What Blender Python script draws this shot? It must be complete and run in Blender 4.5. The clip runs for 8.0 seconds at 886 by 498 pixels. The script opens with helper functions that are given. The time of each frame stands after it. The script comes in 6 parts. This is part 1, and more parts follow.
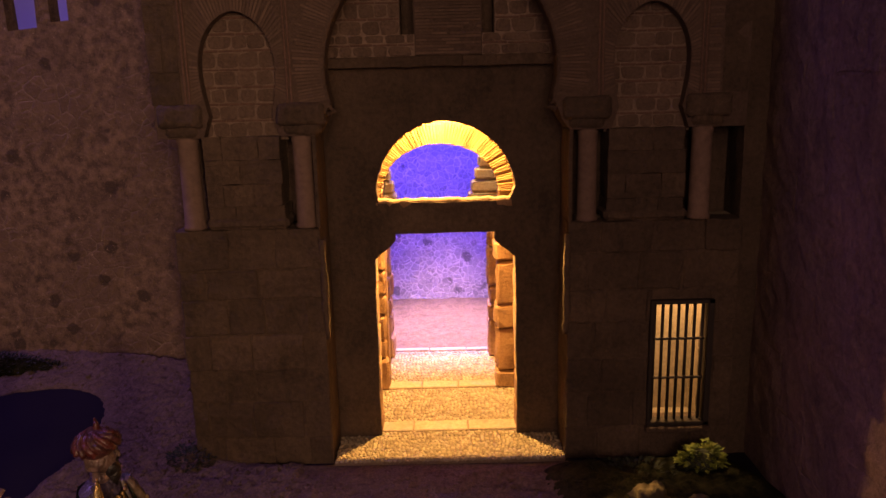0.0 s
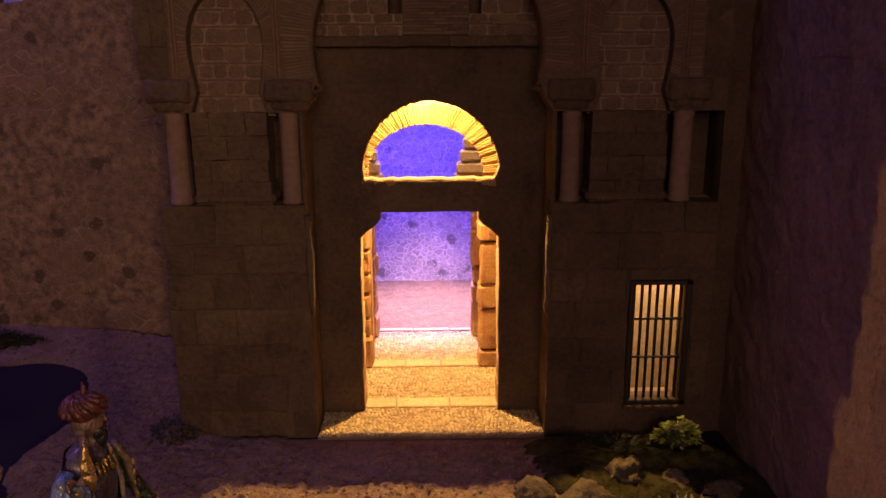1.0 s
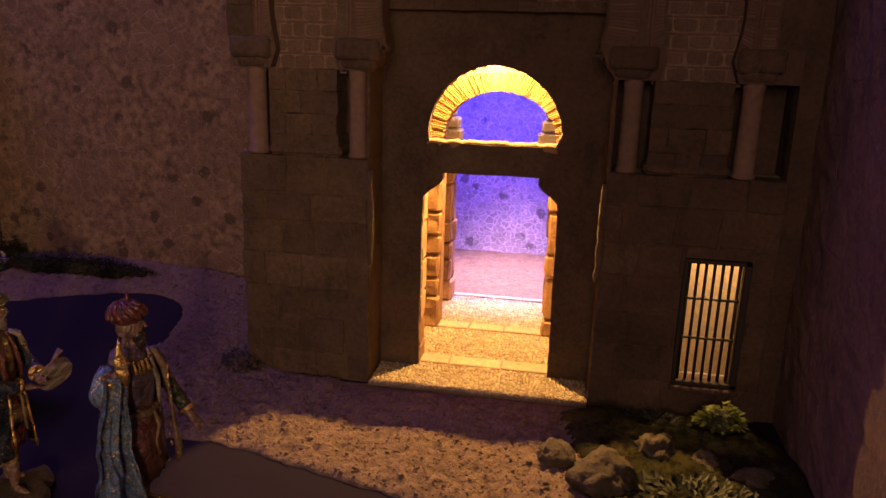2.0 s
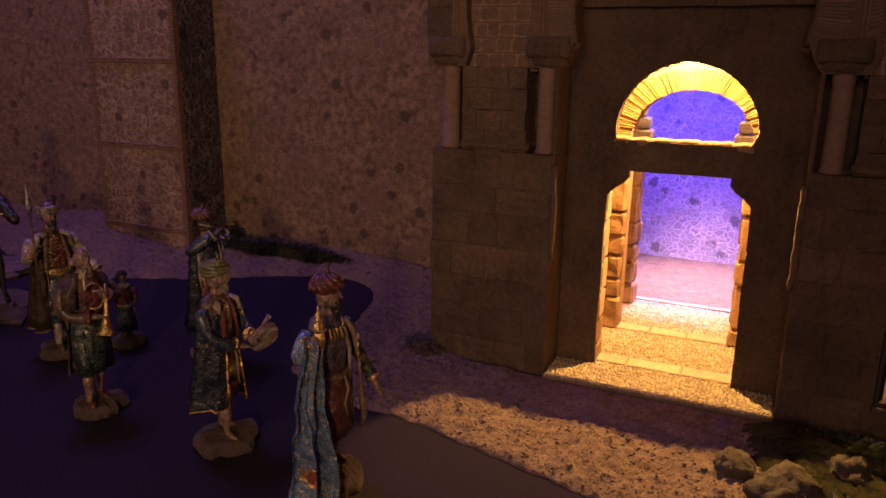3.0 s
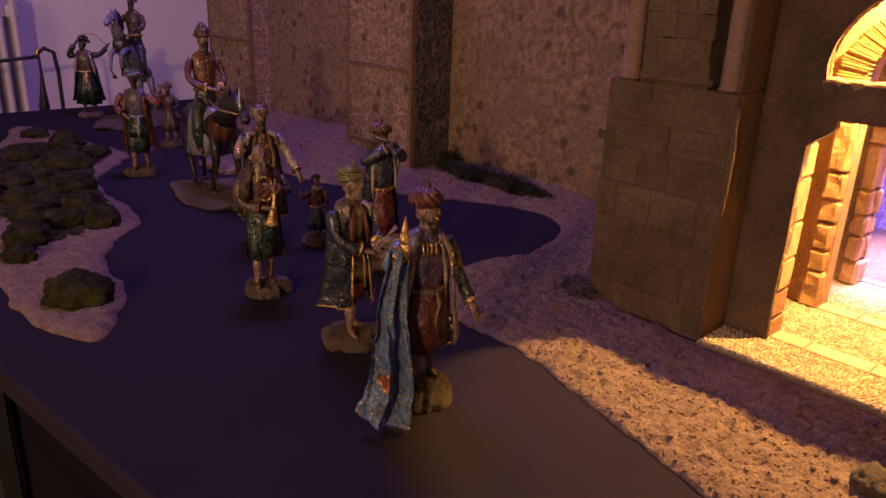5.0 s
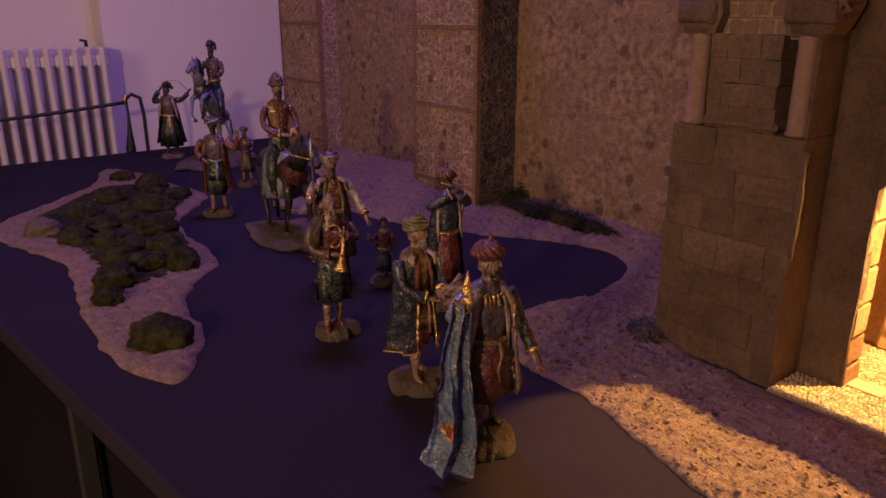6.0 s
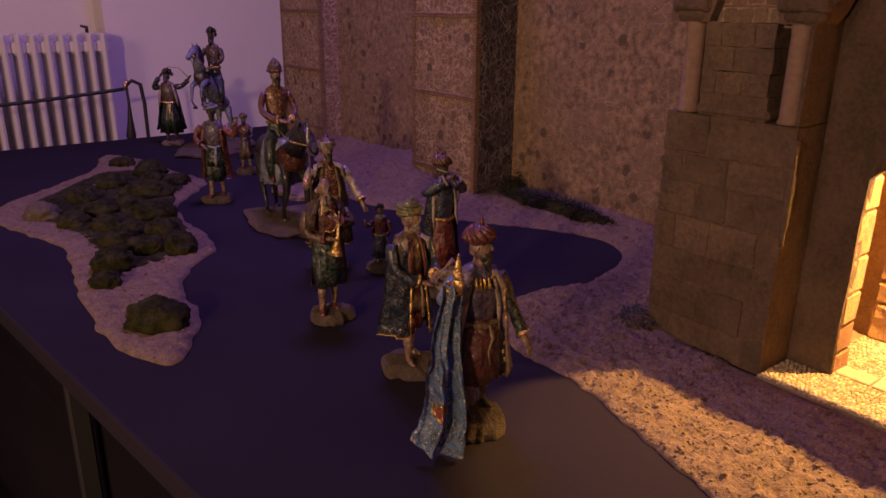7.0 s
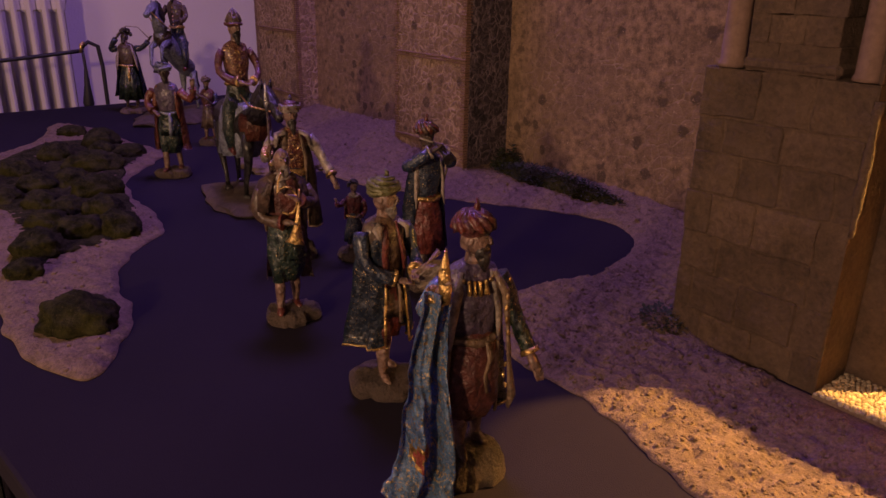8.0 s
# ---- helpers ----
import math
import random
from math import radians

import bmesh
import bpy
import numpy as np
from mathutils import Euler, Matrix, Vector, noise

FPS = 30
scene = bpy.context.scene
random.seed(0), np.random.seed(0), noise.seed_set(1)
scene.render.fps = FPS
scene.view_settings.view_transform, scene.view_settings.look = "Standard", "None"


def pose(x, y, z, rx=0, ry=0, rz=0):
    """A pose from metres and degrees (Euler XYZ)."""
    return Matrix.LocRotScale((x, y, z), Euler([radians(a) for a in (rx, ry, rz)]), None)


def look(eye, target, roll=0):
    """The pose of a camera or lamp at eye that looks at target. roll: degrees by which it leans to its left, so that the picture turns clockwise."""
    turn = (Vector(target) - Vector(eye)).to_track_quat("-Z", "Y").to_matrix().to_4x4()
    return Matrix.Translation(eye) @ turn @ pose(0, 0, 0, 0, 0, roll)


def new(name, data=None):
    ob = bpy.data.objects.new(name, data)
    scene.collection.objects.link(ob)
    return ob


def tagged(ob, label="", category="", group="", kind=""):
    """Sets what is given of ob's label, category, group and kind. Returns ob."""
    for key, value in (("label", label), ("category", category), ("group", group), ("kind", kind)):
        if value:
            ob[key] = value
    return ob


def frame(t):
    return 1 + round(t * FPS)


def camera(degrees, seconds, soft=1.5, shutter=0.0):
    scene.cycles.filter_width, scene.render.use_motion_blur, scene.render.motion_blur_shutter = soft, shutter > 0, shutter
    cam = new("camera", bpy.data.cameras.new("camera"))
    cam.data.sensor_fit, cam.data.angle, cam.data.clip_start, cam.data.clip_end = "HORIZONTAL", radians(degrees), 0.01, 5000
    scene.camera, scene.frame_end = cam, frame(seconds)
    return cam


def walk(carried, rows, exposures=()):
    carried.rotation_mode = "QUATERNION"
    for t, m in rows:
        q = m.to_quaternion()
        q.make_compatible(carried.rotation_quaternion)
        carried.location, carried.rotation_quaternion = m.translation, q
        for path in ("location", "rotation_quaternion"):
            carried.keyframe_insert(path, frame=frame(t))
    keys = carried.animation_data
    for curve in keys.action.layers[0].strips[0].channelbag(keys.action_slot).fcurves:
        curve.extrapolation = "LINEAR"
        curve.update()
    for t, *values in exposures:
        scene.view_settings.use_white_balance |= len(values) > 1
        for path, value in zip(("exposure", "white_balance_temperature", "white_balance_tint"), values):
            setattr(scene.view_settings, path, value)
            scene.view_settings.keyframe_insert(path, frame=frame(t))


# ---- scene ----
cam = camera(61.9, 8.0)
PATH = [
    (0, (0.002, -0.792, 0.436), (-0.008, 1.158, -0.006), -1.4),
    (0.5, (0.009, -0.798, 0.434), (-0.001, 1.147, -0.032), -0.9),
    (1, (0.003, -0.806, 0.428), (0.032, 1.137, -0.046), -0.3),
    (1.2, (0.018, -0.806, 0.432), (0.022, 1.132, -0.061), -0.6),
    (2.3, (0.108, -0.836, 0.399), (-0.334, 1.044, -0.123), 1.9),
    (2.5, (0.107, -0.839, 0.396), (-0.4, 1.028, -0.113), 1.3),
    (3, (0.109, -0.849, 0.398), (-0.695, 0.91, -0.114), 0.8),
    (3.5, (0.121, -0.825, 0.397), (-0.735, 0.9, -0.141), 2.3),
    (4, (0.201, -0.754, 0.385), (-1.041, 0.706, -0.187), 1.2),
    (4.2, (0.212, -0.732, 0.38), (-1.094, 0.664, -0.207), 1.7),
    (5.3, (0.229, -0.744, 0.377), (-1.18, 0.5, -0.307), 1.5),
    (5.5, (0.227, -0.744, 0.39), (-1.209, 0.472, -0.288), 1.0),
    (6, (0.237, -0.743, 0.405), (-1.282, 0.407, -0.204), 0.0),
    (6.5, (0.25, -0.748, 0.407), (-1.292, 0.376, -0.194), -0.0),
    (7, (0.249, -0.741, 0.4), (-1.267, 0.402, -0.231), 0.5),
    (7.5, (0.237, -0.741, 0.399), (-1.27, 0.407, -0.243), 1.0),
    (7.8, (0.195, -0.704, 0.384), (-1.302, 0.448, -0.277), 1.0),
    (8, (0.121, -0.64, 0.358), (-1.356, 0.517, -0.335), 1.1),
]
walk(cam, [(t, look(eye, target, roll)) for t, eye, target, roll in PATH], exposures=((0.0, -0.58), (1.2, -0.54), (2.5, -0.40), (4.0, -0.16), (5.4, 0.44), (8.0, 0.36)))

# ---------------------------------------------------------------- world and lamps
world = bpy.data.worlds.new("world")
scene.world = world
world.use_nodes = True
world.node_tree.nodes["Background"].inputs[0].default_value = (0.5, 0.4, 0.7, 1)
world.node_tree.nodes["Background"].inputs[1].default_value = 0.004


def lamp(name, kind, m, watts, colour, size=0.1, size_y=None, spot=None, blend=0.1):
    data = bpy.data.lights.new(name, kind)
    data.energy, data.color = watts, colour
    if kind == "AREA":
        data.shape = "RECTANGLE" if size_y else "SQUARE"
        data.size = size
        if size_y:
            data.size_y = size_y
    else:
        data.shadow_soft_size = size
    if kind == "SPOT":
        data.spot_size, data.spot_blend = radians(spot), blend
    ob = new(name, data)
    ob.matrix_world = m
    return ob


WARM = (1.0, 0.50, 0.125)
lamp("gate_lamp", "SPOT", look((-0.004, 0.154, 0.452), (-0.004, 0.160, -0.5)), 43.0, WARM, 0.0035, None, 172, 0.05)
lamp("passage_lamp", "SPOT", look((0.0, 0.268, 0.50), (0.0, 0.30, 0.0)), 7.0, (1.0, 0.62, 0.28), 0.01, None, 120, 0.3)
for sx in (-1, 1):
    lamp("jamb_lamp", "SPOT", look((sx * 0.121, 0.288, 0.15), (-sx * 0.132, 0.0, 0.17)), 12.0, (1.0, 0.50, 0.12), 0.003, None, 40, 0.2)
lamp("cell_lamp", "POINT", pose(0.268, 0.064, 0.245), 2.6, (1.0, 0.58, 0.24), 0.006)
lamp("court_blue_lamp", "AREA", look((0.0, 0.40, 0.60), (0.0, 0.66, 0.38)), 13.5, (0.08, 0.05, 1.0), 0.30, 0.03)
lamp("court_pink_lamp", "SPOT", look((0.0, 0.47, 0.46), (0.0, 0.47, 0.0)), 100.0, (1.0, 0.56, 0.74), 0.02, None, 58, 1.0)
lamp("wall_blue_lamp", "AREA", look((-0.75, 0.80, 0.30), (-0.95, 1.30, 0.75)), 2.0, (0.12, 0.08, 1.0), 0.10)
lamp("room_warm_lamp", "SPOT", look((0.45, -1.9, 0.62), (-1.80, 0.14, 0.24)), 62.0, (1.0, 0.585, 0.33), 0.05, None, 80, 0.8)
# broad dim warm fill, added behind the camera to lift the gate front
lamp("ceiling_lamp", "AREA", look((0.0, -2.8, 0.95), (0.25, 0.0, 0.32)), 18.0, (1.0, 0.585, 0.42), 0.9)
violet = lamp("room_violet_lamp", "AREA", look((-1.20, 0.08, 1.75), (-1.12, -0.30, 0.0)), 10.5, (0.45, 0.22, 1.0), 0.45)
violet.data.spread = radians(128)

# ---------------------------------------------------------------- materials


def material(name, base, rough=0.7, metal=0.0):
    m = bpy.data.materials.new(name)
    m.use_nodes = True
    b = m.node_tree.nodes["Principled BSDF"]
    b.inputs["Base Color"].default_value = (*base, 1)
    b.inputs["Roughness"].default_value = rough
    b.inputs["Metallic"].default_value = metal
    return m


class Nodes:
    """Short hand for building node trees."""

    def __init__(self, m):
        self.t = m.node_tree
        self.b = self.t.nodes["Principled BSDF"]
        self.co = self.t.nodes.new("ShaderNodeTexCoord").outputs["Object"]

    def add(self, kind, **inputs):
        n = self.t.nodes.new(kind)
        for k, v in inputs.items():
            self.put(n.inputs[k.replace("_", " ")], v)
        return n

    def put(self, socket, v):
        if isinstance(v, bpy.types.NodeSocket):
            self.t.links.new(v, socket)
        else:
            socket.default_value = v

    def noise(self, scale, detail=4.0, rough=0.6, co=None):
        return self.add("ShaderNodeTexNoise", Vector=co or self.co, Scale=scale, Detail=detail, Roughness=rough).outputs["Fac"]

    def voronoi(self, scale, feature="F1", co=None, rnd=1.0):
        n = self.t.nodes.new("ShaderNodeTexVoronoi")
        n.feature = feature
        self.put(n.inputs["Vector"], co or self.co)
        n.inputs["Scale"].default_value = scale
        n.inputs["Randomness"].default_value = rnd
        return n

    def ramp(self, fac, *stops):
        n = self.t.nodes.new("ShaderNodeValToRGB")
        self.put(n.inputs["Fac"], fac)
        e = n.color_ramp.elements
        while len(e) < len(stops):
            e.new(0.5)
        for el, (p, c) in zip(e, stops):
            el.position = p
            el.color = (*c, 1) if isinstance(c, tuple) else (c, c, c, 1)
        return n.outputs["Color"]

    def mix(self, fac, a, b, how="MIX"):
        n = self.t.nodes.new("ShaderNodeMix")
        n.data_type, n.blend_type = "RGBA", how
        self.put(n.inputs[0], fac)
        for s, v in ((n.inputs[6], a), (n.inputs[7], b)):
            self.put(s, (*v, 1) if isinstance(v, tuple) else v)
        return n.outputs[2]

    def math(self, how, a, b=0.0):
        n = self.t.nodes.new("ShaderNodeMath")
        n.operation = how
        self.put(n.inputs[0], a)
        self.put(n.inputs[1], b)
        return n.outputs[0]

    def scaled(self, x, y, z):
        n = self.t.nodes.new("ShaderNodeMapping")
        self.t.links.new(self.co, n.inputs["Vector"])
        n.inputs["Scale"].default_value = (x, y, z)
        return n.outputs[0]

    def warped(self, scale, amount):
        n = self.t.nodes.new("ShaderNodeTexNoise")
        self.put(n.inputs["Vector"], self.co)
        n.inputs["Scale"].default_value = scale
        a = self.t.nodes.new("ShaderNodeVectorMath")
        a.operation = "MULTIPLY_ADD"
        self.t.links.new(n.outputs["Color"], a.inputs[0])
        a.inputs[1].default_value = (amount,) * 3
        self.t.links.new(self.co, a.inputs[2])
        return a.outputs[0]

    def random(self):
        return self.t.nodes.new("ShaderNodeObjectInfo").outputs["Random"]

    def bump(self, height, dist, strength=1.0):
        n = self.add("ShaderNodeBump", Height=height, Distance=dist, Strength=strength)
        if self.b.inputs["Normal"].is_linked:
            self.t.links.new(self.b.inputs["Normal"].links[0].from_socket, n.inputs["Normal"])
        self.t.links.new(n.outputs[0], self.b.inputs["Normal"])

    def colour(self, c):
        self.put(self.b.inputs["Base Color"], c)

    def rough(self, c):
        self.put(self.b.inputs["Roughness"], c)


def stone_mat(name, dark, light, scale=60, relief=0.0012, vary=0.25):
    m = material(name, light, 0.85)
    n = Nodes(m)
    big = n.noise(scale * 0.25, 3, 0.55)
    fine = n.noise(scale * 3, 6, 0.7)
    c = n.ramp(big, (0.3, dark), (0.7, light))
    c = n.mix(0.35, c, n.ramp(fine, (0.35, tuple(v * 0.55 for v in dark)), (0.65, tuple(min(1, v * 1.25) for v in light))))
    stain = n.ramp(n.noise(scale * 0.5, 5, 0.7, n.scaled(1, 1, 0.45)), (0.56, 0.0), (0.72, 1.0))
    c = n.mix(n.math("MULTIPLY", stain, 0.65), c, tuple(v * 0.45 for v in dark))
    c = n.mix(n.math("MULTIPLY", n.random(), vary), c, tuple(v * 0.55 for v in dark))
    n.colour(c)
    n.bump(n.noise(scale * 1.5, 8, 0.7), relief)
    n.bump(fine, relief * 0.35)
    return m


STONE = stone_mat("sandstone", (0.066, 0.044, 0.030), (0.180, 0.119, 0.079), 60, 0.0032, 0.42)
STONE_PALE = stone_mat("pale_stone", (0.13, 0.084, 0.060), (0.25, 0.170, 0.122), 110, 0.002, 0.4)
RED_BRICK = stone_mat("red_brick", (0.13, 0.074, 0.054), (0.22, 0.128, 0.092), 110, 0.0012)
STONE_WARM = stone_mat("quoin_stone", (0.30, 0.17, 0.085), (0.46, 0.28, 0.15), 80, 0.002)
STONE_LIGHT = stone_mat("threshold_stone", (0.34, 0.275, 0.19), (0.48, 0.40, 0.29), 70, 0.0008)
COLUMN = stone_mat("column_stone", (0.17, 0.108, 0.084), (0.245, 0.160, 0.122), 40, 0.0004)
MORTAR = stone_mat("mortar", (0.20, 0.138, 0.100), (0.38, 0.275, 0.205), 120, 0.002)
DARK_WALL = stone_mat("dark_stone", (0.155, 0.100, 0.077), (0.285, 0.187, 0.145), 55, 0.004, 0.10)
BRICK = stone_mat("arch_brick", (0.22, 0.122, 0.042), (0.36, 0.225, 0.088), 90, 0.0010, 0.65)
ROCK = stone_mat("rock", (0.040, 0.036, 0.020), (0.15, 0.115, 0.068), 60, 0.0035)
BASE_ROCK = stone_mat("figure_base", (0.050, 0.036, 0.030), (0.215, 0.152, 0.118), 30, 0.0045)

# eroded ground of the spandrels and the thin bricks set in it
SPANDREL = stone_mat("brick_spandrel", (0.105, 0.068, 0.050), (0.180, 0.118, 0.086), 70, 0.003)
THIN_BRICK = material("thin_brick", (0.2, 0.13, 0.1), 0.9)
n = Nodes(THIN_BRICK)
r = n.t.nodes.new("ShaderNodeNewGeometry").outputs["Random Per Island"]
c = n.mix(r, (0.120, 0.076, 0.056), (0.190, 0.124, 0.090))
c = n.mix(n.ramp(n.noise(22, 4, 0.65), (0.42, 0.0), (0.66, 0.75)), c, (0.105, 0.070, 0.050))
n.colour(n.mix(n.ramp(n.noise(240, 5, 0.75), (0.55, 0.0), (0.75, 0.5)), c, (0.32, 0.22, 0.16)))
n.bump(n.noise(150, 6, 0.75), 0.0016)


def rubble_mat(name, ground, cell, joint, scale, cover=(0.42, 0.62), relief=0.0012, joint_w=0.10, strength=0.7, warp=(30, 0.022)):
    """Gritty plaster through which flat irregular stones with pale joints show in patches."""
    m = material(name, ground, 0.9)
    n = Nodes(m)
    w = n.warped(*warp)
    edge = n.voronoi(scale, "DISTANCE_TO_EDGE", w).outputs["Distance"]
    tone = n.voronoi(scale, "F1", w).outputs["Color"]
    grit = n.noise(260, 6, 0.75)
    blot = n.noise(70, 6, 0.7)
    patch = n.ramp(n.noise(9, 5, 0.7), (cover[0], 0.0), (cover[1], 1.0))
    worn = n.ramp(n.noise(38, 4, 0.7), (0.35, 0.15), (0.6, 1.0))
    joints = n.math("MULTIPLY", n.ramp(edge, (0.0, 1.0), (joint_w, 0.0)), worn)
    grey = n.t.nodes.new("ShaderNodeRGBToBW")
    n.put(grey.inputs[0], tone)
    stones = n.mix(n.math("MULTIPLY", grey.outputs[0], 0.8), tuple(v * 1.2 for v in cell), tuple(v * 0.6 for v in cell))
    stones = n.mix(n.math("MULTIPLY", joints, strength), stones, joint)
    plaster = n.mix(n.ramp(blot, (0.38, 0.0), (0.62, 1.0)), tuple(v * 0.45 for v in ground), tuple(v * 1.35 for v in ground))
    c = n.mix(patch, plaster, stones)
    c = n.mix(n.ramp(n.noise(16, 4, 0.65), (0.48, 0.0), (0.68, 0.55)), c, tuple(v * 0.6 for v in ground))
    spots = n.ramp(n.voronoi(21, "F1", n.warped(70, 0.014)).outputs["Distance"], (0.19, 1.0), (0.25, 0.0))
    some = n.ramp(n.noise(13, 2, 0.5), (0.45, 0.0), (0.49, 1.0))
    c = n.mix(n.math("MULTIPLY", n.math("MULTIPLY", spots, some), 0.92), c, tuple(v * 0.30 for v in ground))
    fleck = n.noise(130, 5, 0.8)
    c = n.mix(n.ramp(fleck, (0.615, 0.0), (0.665, 0.95)), c, tuple(min(1, v * 1.15) for v in joint))
    c = n.mix(n.ramp(fleck, (0.28, 0.7), (0.42, 0.0)), c, tuple(v * 0.5 for v in ground))
    c = n.mix(n.ramp(grit, (0.54, 0.0), (0.72, 0.6)), c, tuple(min(1, v * 1.55) for v in ground))
    c = n.mix(n.ramp(grit, (0.30, 0.6), (0.46, 0.0)), c, tuple(v * 0.45 for v in ground))
    n.colour(c)
    n.bump(n.math("MULTIPLY", n.math("SUBTRACT", 1.0, joints), patch), relief)
    n.bump(grit, 0.0014)
    n.bump(blot, 0.0022)
    return m


RUBBLE = rubble_mat("rubble_plaster", (0.215, 0.142, 0.086), (0.185, 0.120, 0.074), (0.44, 0.325, 0.22), 46, (0.46, 0.64), 0.0016, 0.085, 0.55)
RUBBLE_TOWER = rubble_mat("rubble_tower", (0.25, 0.165, 0.112), (0.19, 0.122, 0.084), (0.50, 0.36, 0.26), 66, (0.24, 0.50), 0.002, 0.20, 0.85, (50, 0.024))
# darker, more violet copy of the tower rubble: shade put into the colour
RUBBLE_SHADED = rubble_mat("rubble_shaded", (0.052, 0.038, 0.045), (0.036, 0.026, 0.032), (0.20, 0.155, 0.17), 70, (0.10, 0.30), 0.003, 0.24, 0.9, (45, 0.026))
RUBBLE_COURT = rubble_mat("rubble_court", (0.50, 0.46, 0.52), (0.40, 0.36, 0.43), (0.80, 0.76, 0.80), 84, (0.25, 0.42), 0.0014, 0.12, 0.9)

CLOTH = material("table_cloth", (0.030, 0.027, 0.033), 0.95)
n = Nodes(CLOTH)
n.colour(n.mix(n.noise(6, 3, 0.5), (0.0150, 0.0122, 0.0192), (0.0228, 0.0186, 0.0284)))
n.bump(n.noise(900, 2, 0.5), 0.0004)
n.b.inputs["Specular IOR Level"].default_value = 0.05

SAND = material("sand", (0.5, 0.4, 0.32), 0.95)
n = Nodes(SAND)
grain = n.noise(300, 4, 0.75)
lump = n.noise(70, 5, 0.7)
c = n.mix(n.ramp(lump, (0.3, 0.0), (0.7, 1.0)), (0.120, 0.081, 0.052), (0.235, 0.163, 0.108))
n.colour(n.mix(n.ramp(grain, (0.38, 0.6), (0.56, 0.0)), c, (0.066, 0.046, 0.033)))
n.bump(lump, 0.004)
n.bump(n.noise(170, 4, 0.7), 0.0028)
n.bump(grain, 0.0014)

PEBBLE = material("pebble", (0.5, 0.42, 0.3), 0.85)
n = Nodes(PEBBLE)
r = n.t.nodes.new("ShaderNodeNewGeometry").outputs["Random Per Island"]
n.colour(n.mix(r, (0.25, 0.205, 0.14), (0.48, 0.415, 0.30)))
n.bump(n.noise(300, 4, 0.7), 0.0006)

MOSS = material("moss", (0.05, 0.06, 0.025), 0.95)
n = Nodes(MOSS)
c = n.mix(n.ramp(n.noise(45, 5, 0.75), (0.38, 0.0), (0.62, 1.0)), (0.010, 0.011, 0.004), (0.046, 0.044, 0.017))
n.colour(n.mix(n.ramp(n.noise(320, 4, 0.75), (0.56, 0.0), (0.72, 0.5)), c, (0.12, 0.095, 0.055)))
n.b.inputs["Specular IOR Level"].default_value = 0.1
n.bump(n.noise(90, 4, 0.7), 0.003)
n.bump(n.noise(260, 5, 0.8), 0.003)
LEAF = material("leaf", (0.11, 0.15, 0.03), 0.6)
n = Nodes(LEAF)
r = n.t.nodes.new("ShaderNodeNewGeometry").outputs["Random Per Island"]
n.colour(n.mix(r, (0.13, 0.18, 0.03), (0.34, 0.38, 0.06)))
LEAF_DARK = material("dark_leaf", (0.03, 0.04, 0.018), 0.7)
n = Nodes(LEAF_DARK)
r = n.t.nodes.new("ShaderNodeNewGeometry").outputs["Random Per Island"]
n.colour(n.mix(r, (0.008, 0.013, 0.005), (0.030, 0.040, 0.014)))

IRON = material("iron", (0.05, 0.04, 0.035), 0.55, 0.6)
n = Nodes(IRON)
n.bump(n.noise(300, 4, 0.7), 0.0006)
BLACK = material("black_rubber", (0.012, 0.012, 0.013), 0.6)
BRASS = material("brass", (0.75, 0.52, 0.20), 0.3, 1.0)
n = Nodes(BRASS)
n.rough(n.ramp(n.noise(200, 3, 0.6), (0.3, 0.22), (0.7, 0.5)))


def wall_paint(name, base):
    m = material(name, base, 0.8)
    n = Nodes(m)
    n.colour(n.mix(n.noise(3, 4, 0.6), tuple(v * 0.92 for v in base), base))
    n.bump(n.noise(120, 4, 0.6), 0.001)
    return m


WHITE_WALL = wall_paint("white_wall", (0.74, 0.71, 0.70))
CEILING = wall_paint("ceiling_paint", (0.6, 0.58, 0.56))
FLOOR = wall_paint("dark_floor", (0.05, 0.045, 0.04))
ENAMEL = material("white_enamel", (0.64, 0.61, 0.59), 0.4)
n = Nodes(ENAMEL)
n.bump(n.noise(60, 3, 0.6), 0.0006)


def paint(name, base, rough=0.42, metal=0.0, gold=0.0, blotch=0.6):
    """Hand painted figure colours, worn and uneven under varnish; gold: share of gilt specks."""
    m = material(name, base, rough, metal)
    n = Nodes(m)
    base = tuple(0.50 * (0.86 * v + 0.14 * sum(base) / 3) for v in base) if not metal else base
    c = n.mix(n.ramp(n.noise(26, 5, 0.7), (0.34, 0.0), (0.66, 1.0)), tuple(v * 0.36 for v in base), tuple(min(1, v * 1.3) for v in base))
    c = n.mix(n.ramp(n.noise(95, 5, 0.75), (0.57, 0.0), (0.74, blotch)), c, tuple(min(1, v * 1.7 + 0.03) for v in base))
    if gold:
        speck = n.ramp(n.noise(84, 4, 0.75), (0.66 - gold, 0.0), (0.70 - gold, 1.0))
        c = n.mix(speck, c, (0.66, 0.49, 0.22))
        n.put(n.b.inputs["Metallic"], n.math("MULTIPLY", speck, 0.8))
    n.colour(c)
    n.rough(n.ramp(n.noise(60, 4, 0.6), (0.3, max(0.2, rough - 0.15)), (0.7, min(1, rough + 0.2))))
    n.b.inputs["Coat Weight"].default_value = 0.3
    n.b.inputs["Coat Roughness"].default_value = 0.22
    n.bump(n.noise(20, 3, 0.5), 0.0060)
    n.bump(n.noise(70, 4, 0.6), 0.0012)
    return m


